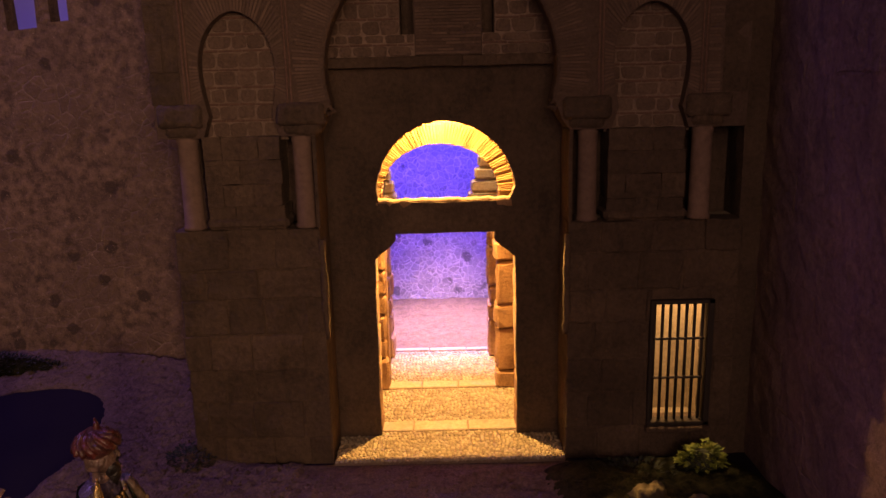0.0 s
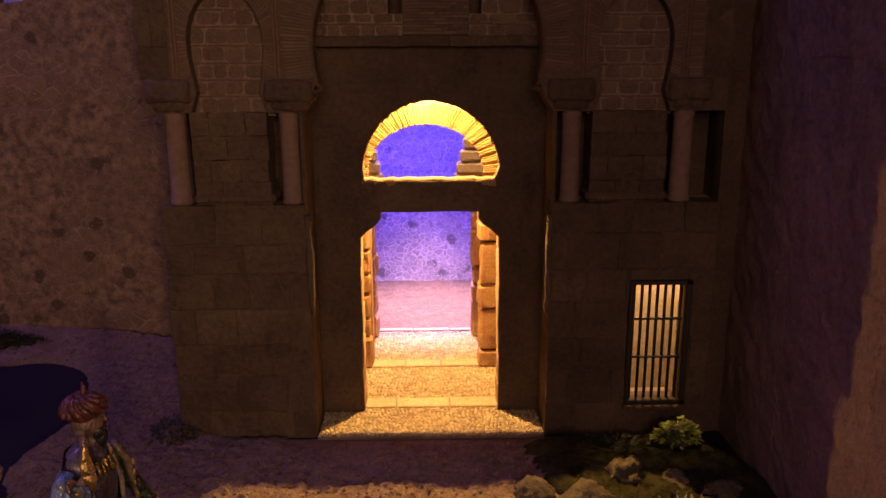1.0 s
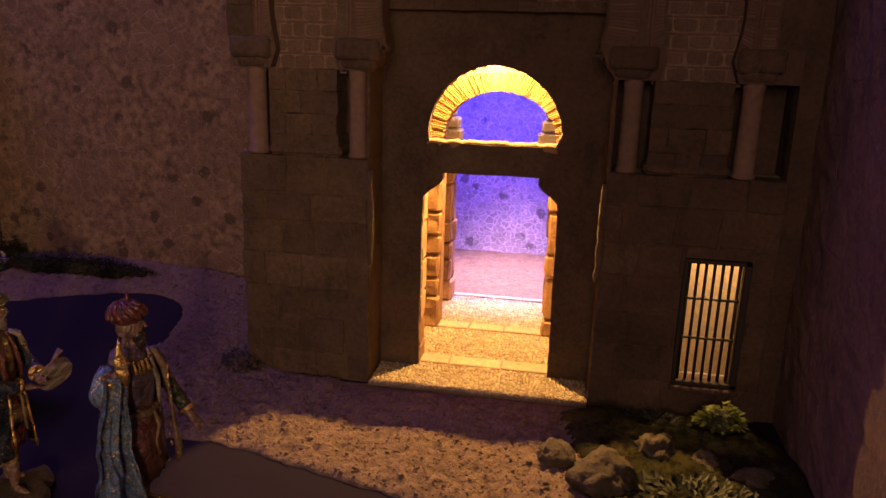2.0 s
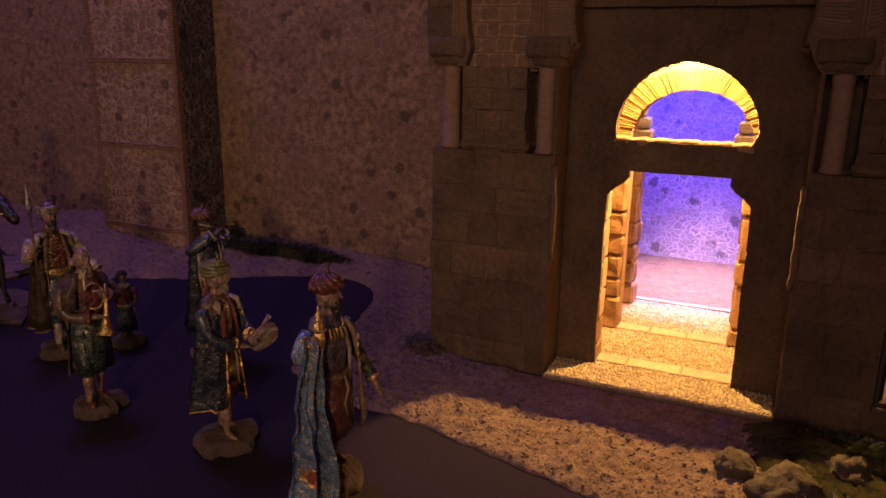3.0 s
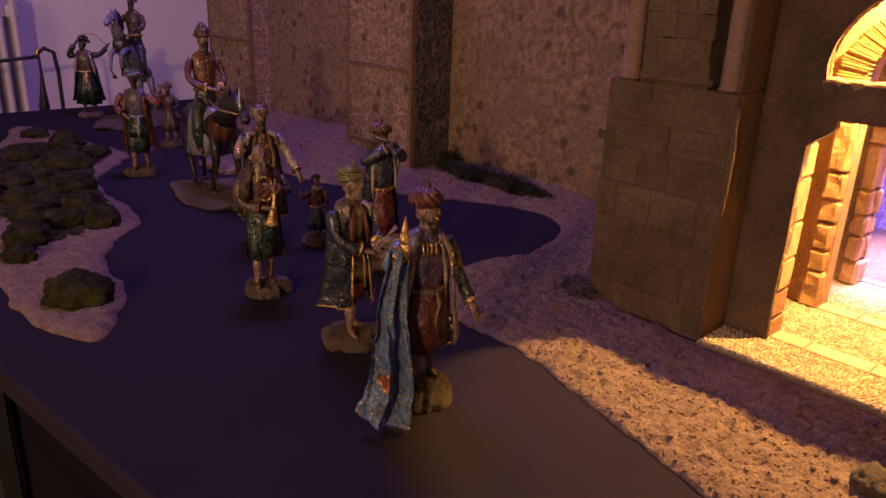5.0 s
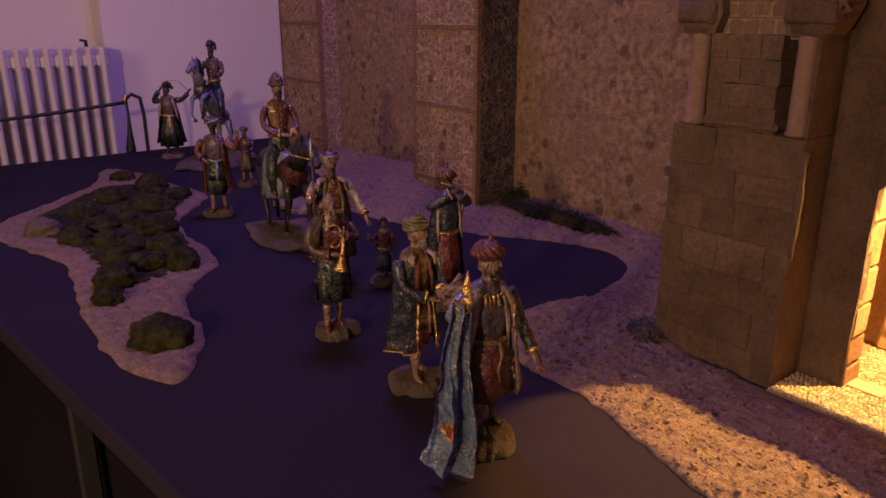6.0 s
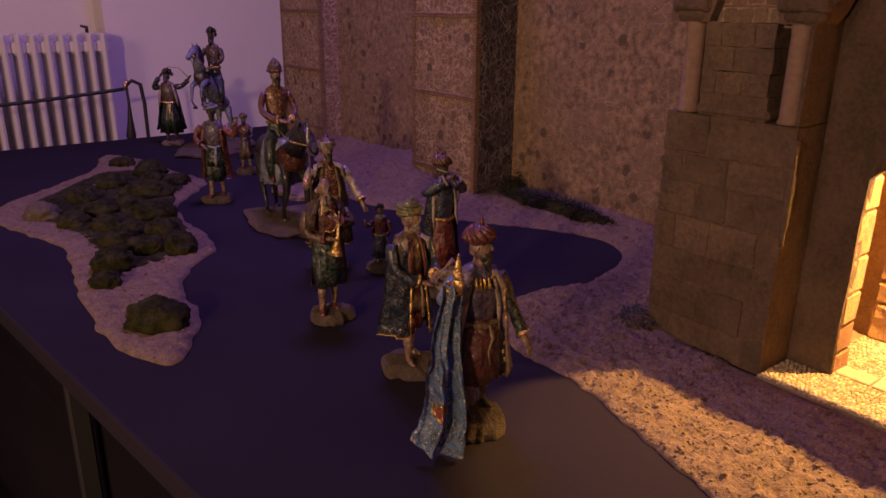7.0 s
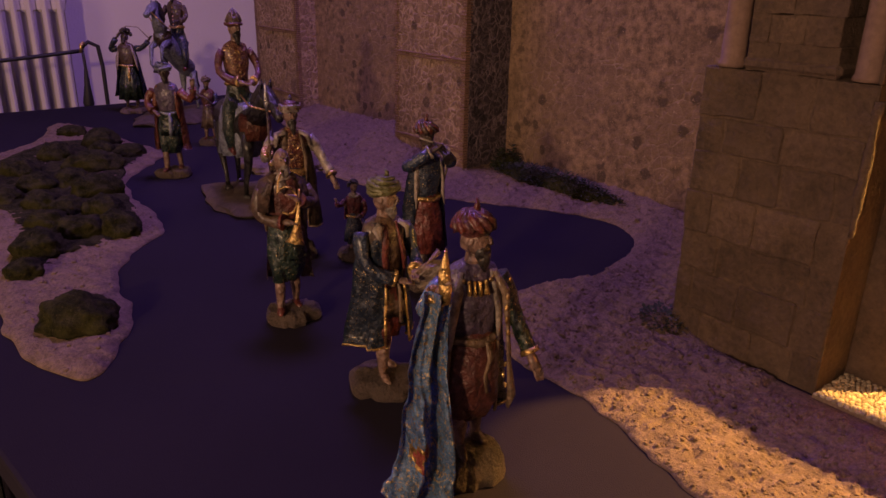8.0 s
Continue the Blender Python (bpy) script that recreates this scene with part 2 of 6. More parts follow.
SKIN = paint("skin", (0.44, 0.26, 0.19), 0.38, 0, 0, 0.1)
DARK_SKIN = paint("dark_skin", (0.11, 0.065, 0.048), 0.35)
BLUE = paint("blue_brocade", (0.22, 0.47, 0.84), 0.30, 0, 0.115)
NAVY = paint("navy", (0.032, 0.060, 0.120), 0.32, 0, 0.055)
GREEN = paint("dark_green", (0.030, 0.064, 0.048), 0.30, 0, 0.045)
OLIVE = paint("olive", (0.24, 0.24, 0.085), 0.4)
RED = paint("red", (0.25, 0.045, 0.032), 0.28)
MAROON = paint("maroon", (0.20, 0.048, 0.038), 0.4)
ORANGE = paint("orange", (0.30, 0.075, 0.034), 0.38, 0, 0.03)
BROWN = paint("brown", (0.16, 0.092, 0.055), 0.5)
TAN = paint("tan", (0.34, 0.22, 0.12), 0.5)
VIOLET = paint("violet", (0.16, 0.115, 0.21), 0.4)
CAPE_BROWN = paint("cape_brown", (0.25, 0.145, 0.095), 0.6)
CREAM = paint("cream", (0.58, 0.48, 0.39), 0.45)
PALE_BLUE = paint("pale_blue", (0.34, 0.38, 0.50), 0.36)
BEARD = paint("hair", (0.035, 0.025, 0.02), 0.5)
GREY_HAIR = paint("grey_hair", (0.34, 0.29, 0.26), 0.5)
GILT = paint("gilt", (0.74, 0.50, 0.18), 0.30, 0.9)
STEEL = paint("steel", (0.5, 0.5, 0.52), 0.3, 0.9)
BROCADE = paint("gold_brocade", (0.22, 0.055, 0.036), 0.34, 0, 0.105)
ROSETTE = paint("rosette_red", (0.85, 0.16, 0.09), 0.4)
HORSE_DARK = paint("dark_horse", (0.016, 0.012, 0.011), 0.42, 0, 0, 0.2)
PALETTE = [ROSETTE, SKIN, DARK_SKIN, BLUE, NAVY, GREEN, OLIVE, RED, MAROON, ORANGE, BROWN, TAN, VIOLET, CREAM, PALE_BLUE, BEARD, GREY_HAIR, GILT, STEEL, HORSE_DARK, BASE_ROCK, BROCADE, CAPE_BROWN]
SLOT = {m.name: i for i, m in enumerate(PALETTE)}

from mathutils.bvhtree import BVHTree

# ---------------------------------------------------------------- mesh helpers


def finish(name, bm, mat, parent=None, smooth=False):
    bmesh.ops.recalc_face_normals(bm, faces=bm.faces)
    me = bpy.data.meshes.new(name)
    bm.to_mesh(me)
    bm.free()
    for m in mat if isinstance(mat, (list, tuple)) else [mat]:
        me.materials.append(m)
    if smooth:
        for p in me.polygons:
            p.use_smooth = True
    ob = new(name, me)
    ob.parent = parent
    return ob


def part(name, bm, mat, parent, label="", smooth=False):
    ob = finish(name, bm, mat, parent, smooth)
    return tagged(ob, label) if label else ob


def empty(name, m, label, category, group="", kind=""):
    ob = new(name)
    ob.matrix_world = m
    ob.empty_display_size = 0.02
    return tagged(ob, label, category, group, kind)


def box(bm, x0, x1, y0, y1, z0, z1, bevel=0.0, cuts=0, rough=0.0, seed=0):
    """A box in bm; bevel rounds its edges, cuts and rough make its faces uneven."""
    b = bmesh.new()
    bmesh.ops.create_cube(b, size=1.0)
    bmesh.ops.scale(b, vec=(x1 - x0, y1 - y0, z1 - z0), verts=b.verts)
    bmesh.ops.translate(b, vec=((x0 + x1) / 2, (y0 + y1) / 2, (z0 + z1) / 2), verts=b.verts)
    if bevel:
        bmesh.ops.bevel(b, geom=list(b.edges), offset=bevel, segments=1, profile=0.6, affect="EDGES")
    if cuts:
        bmesh.ops.subdivide_edges(b, edges=[e for e in b.edges if e.calc_length() > 3 * max(bevel, 0.001)], cuts=cuts, use_grid_fill=True)
    if rough:
        off = Vector((seed * 3.1, seed * 1.7, seed * 0.9))
        for v in b.verts:
            v.co += Vector(noise.noise_vector(v.co * 55 + off)) * rough
    me = bpy.data.meshes.new("t")
    b.to_mesh(me)
    b.free()
    bm.from_mesh(me)
    bpy.data.meshes.remove(me)


def plate(bm, outline, y0, y1):
    """A flat polygon given in x and z, made solid between y0 and y1."""
    f = [bm.verts.new((x, y0, z)) for x, z in outline]
    b = [bm.verts.new((x, y1, z)) for x, z in outline]
    bm.faces.new(f)
    bm.faces.new(list(reversed(b)))
    k = len(f)
    for i in range(k):
        bm.faces.new((f[i], b[i], b[(i + 1) % k], f[(i + 1) % k]))
    bm.normal_update()


def solid_plate(name, outline, y0, y1, mat, parent=None, label=""):
    bm = bmesh.new()
    plate(bm, outline, y0, y1)
    bmesh.ops.triangulate(bm, faces=[f for f in bm.faces if len(f.verts) > 4])
    return part(name, bm, mat, parent, label)


def lathe(bm, profile, x, y, n=20, slot=0, squash=1.0):
    rings = []
    for r, z in profile:
        rings.append([bm.verts.new((x + r * math.cos(a), y + squash * r * math.sin(a), z)) for a in (2 * math.pi * i / n for i in range(n))])
    for a, b in zip(rings, rings[1:]):
        for i in range(n):
            bm.faces.new((a[i], a[(i + 1) % n], b[(i + 1) % n], b[i])).material_index = slot
    for ring in (rings[0], rings[-1]):
        bm.faces.new(ring).material_index = slot


def tube(bm, pts, radii, n=8, slot=0, squash=None):
    """A closed tube along pts."""
    pts = [Vector(p) for p in pts]
    if not isinstance(radii, (list, tuple)):
        radii = [radii] * len(pts)
    rings = []
    up = Vector((0.13, 0.21, 0.97))
    for i, (p, r) in enumerate(zip(pts, radii)):
        d = (pts[min(i + 1, len(pts) - 1)] - pts[max(i - 1, 0)]).normalized()
        s = d.cross(up)
        s = s.normalized() if s.length > 0.05 else d.cross(Vector((1, 0, 0))).normalized()
        t = s.cross(d)
        q = squash or 1.0
        rings.append([bm.verts.new(p + r * (s * math.cos(a) + q * t * math.sin(a))) for a in (2 * math.pi * k / n for k in range(n))])
    for a, b in zip(rings, rings[1:]):
        for i in range(n):
            f = bm.faces.new((a[i], a[(i + 1) % n], b[(i + 1) % n], b[i]))
            f.material_index, f.smooth = slot, True
    for ring in (rings[0], rings[-1]):
        bm.faces.new(ring).material_index = slot


def ball(bm, c, r, slot=0, n=10, turn=None):
    """An ellipsoid with the radii r at c."""
    m = Matrix.Translation(c) @ (turn or Matrix()) @ Matrix.Diagonal((*r, 1))
    made = bmesh.ops.create_uvsphere(bm, u_segments=n, v_segments=max(5, n * 2 // 3), radius=1.0, matrix=m)
    for v in made["verts"]:
        for f in v.link_faces:
            f.material_index, f.smooth = slot, True


def lumps(bm, amount, freq, seed=0.0):
    for v in bm.verts:
        v.co += Vector(noise.noise_vector(v.co * freq + Vector((seed, seed * 0.7, seed * 1.3)))) * amount


def inside(px, py, poly):
    hit = False
    j = len(poly) - 1
    for i in range(len(poly)):
        (xi, yi), (xj, yj) = poly[i], poly[j]
        if (yi > py) != (yj > py) and px < (xj - xi) * (py - yi) / (yj - yi) + xi:
            hit = not hit
        j = i
    return hit


def edge_distance(px, py, poly):
    best = 9.0
    for i in range(len(poly)):
        (ax, ay), (bx, by) = poly[i - 1], poly[i]
        dx, dy = bx - ax, by - ay
        t = max(0.0, min(1.0, ((px - ax) * dx + (py - ay) * dy) / (dx * dx + dy * dy + 1e-12)))
        best = min(best, math.hypot(px - ax - t * dx, py - ay - t * dy))
    return best


def smooth_outline(poly, rounds=2):
    for _ in range(rounds):
        out = []
        for i in range(len(poly)):
            (ax, ay), (bx, by) = poly[i], poly[(i + 1) % len(poly)]
            out += [(0.75 * ax + 0.25 * bx, 0.75 * ay + 0.25 * by), (0.25 * ax + 0.75 * bx, 0.25 * ay + 0.75 * by)]
        poly = out
    return poly


# ---------------------------------------------------------------- the room
FLOOR_Z = -0.80


def room_slab(name, x0, x1, y0, y1, z0, z1, mat, label, category):
    bm = bmesh.new()
    box(bm, x0, x1, y0, y1, z0, z1)
    return tagged(finish(name, bm, mat), label, category, kind="structure")


room_slab("floor", -2.9, 2.2, -3.4, 1.5, FLOOR_Z - 0.1, FLOOR_Z, FLOOR, "dark worn floor of the exhibition room", "floor")
room_slab("ceiling", -2.9, 2.2, -3.4, 1.5, 1.85, 1.95, CEILING, "plain painted ceiling of the exhibition room", "ceiling")
room_slab("wall_west_recess", -2.85, -2.68, -1.6, -0.086, FLOOR_Z, 1.85, WHITE_WALL, "white wall of the recess behind the radiator", "wall")
room_slab("wall_west", -2.85, -2.55, -0.086, 1.5, FLOOR_Z, 1.85, WHITE_WALL, "white painted room wall beside the radiator recess", "wall")
room_slab("wall_west_far", -2.85, -2.55, -3.4, -1.6, FLOOR_Z, 1.85, WHITE_WALL, "white painted room wall", "wall")
room_slab("wall_north", -2.55, 2.0, 1.3, 1.5, FLOOR_Z, 1.85, WHITE_WALL, "white painted wall behind the display", "wall")
room_slab("wall_east", 2.0, 2.2, -3.2, 1.5, FLOOR_Z, 1.85, WHITE_WALL, "white painted side wall of the room", "wall")
room_slab("wall_south", -2.55, 2.2, -3.4, -3.2, FLOOR_Z, 1.85, WHITE_WALL, "white painted wall behind the visitors", "wall")

# display table, with a dark sheet added below its top
table = empty("display_table", pose(0, 0, 0), "long display table under a dark felt cloth", "table")
bm = bmesh.new()
edge = [(-2.125, -0.835), (0.62, -0.466), (0.62, 0.72), (-2.125, 0.72)]
top = [bm.verts.new((x, y, 0.0)) for x, y in edge]
low = [bm.verts.new((x, y, -0.028)) for x, y in edge]
bm.faces.new(top)
bm.faces.new(low)
for i in range(4):
    bm.faces.new((top[i], top[(i + 1) % 4], low[(i + 1) % 4], low[i]))
bmesh.ops.bevel(bm, geom=list(bm.edges), offset=0.004, segments=2, profile=0.5, affect="EDGES")
part("tabletop", bm, CLOTH, table)
# sheet added to keep the space under the tabletop dark
bm = bmesh.new()
for (xa, ya), (xb, yb) in (((-2.09, -0.790), (0.59, -0.430)), ((-2.085, -0.79), (-2.085, 0.70))):
    q = [bm.verts.new(v) for v in ((xa, ya, -0.026), (xb, yb, -0.026), (xb, yb, FLOOR_Z + 0.01), (xa, ya, FLOOR_Z + 0.01))]
    bm.faces.new(q)
bmesh.ops.solidify(bm, geom=list(bm.faces), thickness=0.006)
part("apron", bm, CLOTH, table, "added dark sheet closing off the space under the tabletop")
for x, y in ((-0.650, -0.618), (-1.98, -0.79), (0.50, -0.45), (-1.98, 0.65), (-0.70, 0.65), (0.50, 0.65)):
    bm = bmesh.new()
    box(bm, x - 0.011, x + 0.011, y - 0.011, y + 0.011, FLOOR_Z, -0.027, 0.002)
    part("leg", bm, BLACK, table, "slim black metal leg")

# ---------------------------------------------------------------- radiator and rope barrier
radiator = empty("radiator", pose(-2.47, -0.447, FLOOR_Z), "white enamelled column radiator in a wall recess", "radiator")
PITCH = 0.0412
for i in range(23):
    y = 0.322 - PITCH * i
    bm = bmesh.new()
    box(bm, -0.058, 0.060, y - 0.0088, y + 0.0088, 0.115, 1.100, 0.0072)
    for z in (1.055, 0.14):
        box(bm, -0.050, 0.050, y - 0.0195, y + 0.0195, z - 0.020, z + 0.022, 0.009)
    part("section", bm, ENAMEL, radiator)
for z in (1.075, 0.13):
    bm = bmesh.new()
    tube(bm, [(0, 0.35, z), (0, -0.60, z)], 0.020, 12)
    part("pipe", bm, ENAMEL, radiator, smooth=True)
bm = bmesh.new()
tube(bm, [(0, 0.286, 1.095), (0, 0.286, 1.117), (0.0, 0.268, 1.121)], [0.006, 0.006, 0.004], 8)
part("valve", bm, IRON, radiator, "small dark bleed valve", True)
for y in (0.22, -0.40):
    bm = bmesh.new()
    box(bm, -0.04, 0.04, y - 0.02, y + 0.02, 0.0, 0.12, 0.006)
    part("foot", bm, ENAMEL, radiator)

barrier = empty("rope_barrier", pose(-2.17, -0.105, FLOOR_Z), "black rope barrier with a brass hook on a slim dark post", "barrier")
bm = bmesh.new()
tube(bm, [(0, 0.018, 0), (0, 0.018, 0.90), (0, 0.012, 0.955), (0, -0.012, 0.968), (0, -0.030, 0.955)], 0.0058, 8)
part("post", bm, BLACK, barrier, smooth=True)
bm = bmesh.new()
lathe(bm, [(0.14, 0), (0.14, 0.012), (0.02, 0.022), (0.008, 0.04)], 0, 0.018, 24)
part("base", bm, BLACK, barrier, smooth=True)
bm = bmesh.new()
tube(bm, [(0, -0.030 - 0.5 * i / 12, 0.945 - 0.006 * math.sin(math.pi * i / 14) - 0.030 * i / 12) for i in range(13)] + [(0, -1.6, 0.86)], 0.0055, 8)
part("rope", bm, BLACK, barrier, smooth=True)
bm = bmesh.new()
tube(bm, [(0, -0.030, 0.955), (0, -0.028, 0.90), (0, -0.030, 0.85), (0, -0.033, 0.80), (0, -0.033, 0.775)], [0.004, 0.004, 0.008, 0.015, 0.008], 10)
part("tassel", bm, BLACK, barrier, "hanging black tassel", True)
bm = bmesh.new()
tube(bm, [(0.004, -0.036, 0.940), (0.004, -0.032, 0.960), (0.004, -0.024, 0.968)], 0.005, 8)
part("hook", bm, BRASS, barrier, "small brass hook", True)

# ---------------------------------------------------------------- gatehouse model
gate = empty("gatehouse_model", pose(0, 0, 0), "model of a Moorish stone gatehouse with horseshoe arch doorway", "building model")
TOP = 0.64
PL = 0.283      # top of the plinth
CAP = 0.383     # top of the columns
RING_C = 0.308  # height of the door arch's centre


def courses(x0, x1, z0, z1, y0, y1, rows, widths, mat, parent, seed, hole=None, gap=0.0):
    """Rows of stone blocks, each its own piece; hole: x0, x1, z0, z1 left open."""
    rng = random.Random(seed)
    step = (z1 - z0) / rows
    levels = [z0] + [z0 + (r + rng.uniform(-0.16, 0.16)) * step for r in range(1, rows)] + [z1]
    for r in range(rows):
        za, zb = levels[r], levels[r + 1]
        cuts, x = [x0], x0 + rng.uniform(*widths) * (0.5 if r % 2 else 1)
        while x < x1 - widths[0] * 0.55:
            cuts.append(x)
            x += rng.uniform(*widths)
        cuts.append(x1)
        spans = list(zip(cuts, cuts[1:]))
        if hole and zb > hole[2] + 0.004 and za < hole[3] - 0.004:
            out = []
            for a, b in spans:
                if b <= hole[0] or a >= hole[1]:
                    out.append((a, b))
                else:
                    if a < hole[0] - 0.004:
                        out.append((a, hole[0]))
                    if b > hole[1] + 0.004:
                        out.append((hole[1], b))
            spans = out
        for k, (a, b) in enumerate(spans):
            bm = bmesh.new()
            d = rng.uniform(0, 0.0020 if gap else 0.0008)
            worn = rng.uniform(0, 0.0028) if k == len(spans) - 1 and not hole else 0.0
            box(bm, a + gap / 2, b - gap / 2 - worn, y0 + d, y1, za + gap / 2, zb - gap / 2, 0.0013 if gap else 0.0006, 3, 0.0024 if gap else 0.0014, seed + k + 7 * r)
            part("stone_block", bm, mat, parent)


def rough_rows(x0, x1, z0, z1, y, mat, parent, seed, tall=(0.0135, 0.0165), wide=(0.014, 0.026)):
    """Rows of small rounded stones, flush in their mortar, with thin brick courses between them."""
    rng = random.Random(seed)
    z, row = z0, 0
    while z < z1 - 0.006:
        h = min(rng.uniform(*tall), z1 - z)
        x = x0 - rng.uniform(0, 0.01)
        while x < x1:
            wd = rng.uniform(*wide)
            a, c = max(x, x0), min(x + wd, x1)
            if c - a > 0.005:
                cx, cz, hx, hz = (a + c) / 2, z + h / 2, (c - a) / 2 - rng.uniform(0.0002, 0.0011), h / 2 - rng.uniform(0.0001, 0.0008)
                outline = []
                for k in range(14):
                    t = 2 * math.pi * k / 14
                    ct, st = math.cos(t), math.sin(t)
                    q = 1 + 0.22 * noise.noise(Vector((ct, st, seed + x * 90 + row)))
                    outline.append((cx + hx * q * math.copysign(abs(ct) ** 0.5, ct), cz + hz * q * math.copysign(abs(st) ** 0.5, st)))
                bm = bmesh.new()
                plate(bm, outline, y + rng.uniform(0.0003, 0.0008), y + 0.010)
                face = [f for f in bm.faces if len(f.verts) == 14]
                bmesh.ops.bevel(bm, geom=[e for f in face[:1] for e in f.edges], offset=0.0007, segments=1, profile=0.5, affect="EDGES")
                part("stone", bm, mat, parent)
            x += wd
        z += h
        if z < z1 - 0.004:
            k = x0
            while k < x1 - 0.004:
                w = min(rng.uniform(0.016, 0.030), x1 - k)
                bm = bmesh.new()
                box(bm, k + 0.0003, k + w - 0.0004, y + rng.uniform(0.0001, 0.0006), y + 0.010, z + 0.0001, z + rng.uniform(0.0018, 0.0028), 0.0005, 1, 0.0006, seed + row + k * 50)
                part("thin_brick", bm, RED_BRICK, parent)
                k += w
            z += 0.0029
        row += 1


WIN = (0.231, 0.294, 0.045, 0.1885)
pier_l, pier_r = new("pier"), new("pier")
pier_l.parent = pier_r.parent = gate
courses(-0.297, -0.135, -0.002, PL, 0.0, 0.10, 7, (0.034, 0.062), STONE, pier_l, 3, None, 0.0011)
courses(0.135, 0.326, -0.002, PL, 0.0, 0.028, 7, (0.036, 0.062), STONE, pier_r, 5, WIN, 0.0011)
bm = bmesh.new()
box(bm, -0.2955, -0.1365, 0.0025, 0.098, -0.003, PL - 0.001)
part("core", bm, STONE, pier_l)
bm = bmesh.new()
for b in ((0.1365, WIN[0] - 0.001, -0.003, PL - 0.001), (WIN[1] + 0.001, 0.3245, -0.003, PL - 0.001), (WIN[0] - 0.001, WIN[1] + 0.001, -0.003, WIN[2] - 0.001), (WIN[0] - 0.001, WIN[1] + 0.001, WIN[3] + 0.001, PL - 0.001)):
    box(bm, b[0], b[1], 0.0025, 0.026, b[2], b[3])
part("core", bm, STONE, pier_r)
# reveal of the right pier beside the doorway, and the lit cell behind the barred window
bm = bmesh.new()
box(bm, 0.1352, 0.150, 0.026, 0.10, -0.003, PL, 0.001, 2, 0.0008)
part("reveal", bm, STONE, pier_r)
bm = bmesh.new()
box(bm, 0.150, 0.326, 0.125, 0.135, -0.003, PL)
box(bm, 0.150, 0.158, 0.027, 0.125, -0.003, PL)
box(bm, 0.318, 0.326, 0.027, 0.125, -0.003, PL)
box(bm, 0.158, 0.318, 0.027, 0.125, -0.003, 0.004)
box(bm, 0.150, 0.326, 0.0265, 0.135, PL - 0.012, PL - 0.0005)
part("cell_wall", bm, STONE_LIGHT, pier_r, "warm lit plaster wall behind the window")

bm = bmesh.new()
box(bm, 0.3228, 0.352, 0.006, 0.10, -0.002, TOP, 0.0, 7, 0.0022, 2)
part("corner_return", bm, STONE, gate)

# barred window
window = tagged(new("window_grille"), "small barred window lit from within")
window.parent = gate
bm = bmesh.new()
for a in ((WIN[0] - 0.003, WIN[0] + 0.002, WIN[2], WIN[3]), (WIN[1] - 0.001, WIN[1] + 0.006, WIN[2] - 0.004, WIN[3] + 0.004)):
    box(bm, a[0], a[1], -0.003, 0.012, a[2], a[3], 0.0008)
for z in (WIN[2] - 0.004, WIN[3] - 0.001):
    box(bm, WIN[0] - 0.003, WIN[1] + 0.006, -0.003, 0.012, z, z + 0.005, 0.0008)
part("frame", bm, IRON, window)
for i in range(7):
    x = WIN[0] + 0.0045 + i * (WIN[1] - WIN[0] - 0.007) / 6.2
    bm = bmesh.new()
    tube(bm, [(x, 0.006, WIN[2] + 0.0005), (x, 0.006, WIN[3] - 0.0005)], 0.0019, 8)
    part("bar", bm, IRON, window, smooth=True)
for z in (0.098, 0.145):
    bm = bmesh.new()
    tube(bm, [(WIN[0] - 0.002 + 0.0035 * i, 0.003 + 0.0006 * (i % 2), z + 0.0006 * ((i + 1) % 2)) for i in range(19)], 0.0017, 6)
    part("crossbar", bm, IRON, window, smooth=True)
bm = bmesh.new()
box(bm, WIN[0] - 0.004, WIN[1] + 0.008, -0.007, 0.010, WIN[2] - 0.011, WIN[2] - 0.0045, 0.0015, 2, 0.0006)
part("sill", bm, STONE, window)


def horseshoe(cx, zb, half_b, half_n, zn, half_w, zw, ztop, k=14, point=0.0):
    """Left foot to right foot of a horseshoe opening, in x and z."""
    left = [(-half_b, zb), (-half_b * 0.94, zb + 0.35 * (zn - zb)), (-half_n, zn)]
    for i in range(1, 5):
        f = i / 5
        left.append((-(half_n + (half_w - half_n) * math.sin(f * math.pi / 2)), zn + (zw - zn) * f))
    for i in range(k):
        a = math.pi / 2 * i / k
        left.append((-half_w * math.cos(a) ** (1 + point), zw + (ztop - zw) * math.sin(a) ** (1 - 0.25 * point)))
    return [(cx + x, z) for x, z in left] + [(cx, ztop)] + [(cx - x, z) for x, z in reversed(left)]


NICHES = (-0.2125, 0.2205)
front = [(-0.303, CAP)]
front += horseshoe(NICHES[0], CAP, 0.041, 0.0335, 0.405, 0.0400, 0.455, 0.5115, point=0.12)
front += horseshoe(0.0, CAP, 0.136, 0.119, 0.414, 0.1245, 0.450, 0.575)
front += horseshoe(NICHES[1], CAP, 0.041, 0.0335, 0.405, 0.0400, 0.455, 0.5115, point=0.12)
front += [(0.322, CAP), (0.322, TOP), (-0.303, TOP)]
solid_plate("spandrel", front, 0.0, 0.046, SPANDREL, gate, "rough thin-brick spandrels round the arches")
# thin raised double bands that frame the niches
for cx in NICHES:
    for dx in (-0.0555, -0.0515, 0.0515, 0.0555):
        bm = bmesh.new()
        box(bm, cx + dx - 0.0011, cx + dx + 0.0011, -0.0012, 0.003, 0.417, TOP - 0.01, 0.0004, 9, 0.0007, 4 + dx)
        part("band", bm, RED_BRICK, gate)


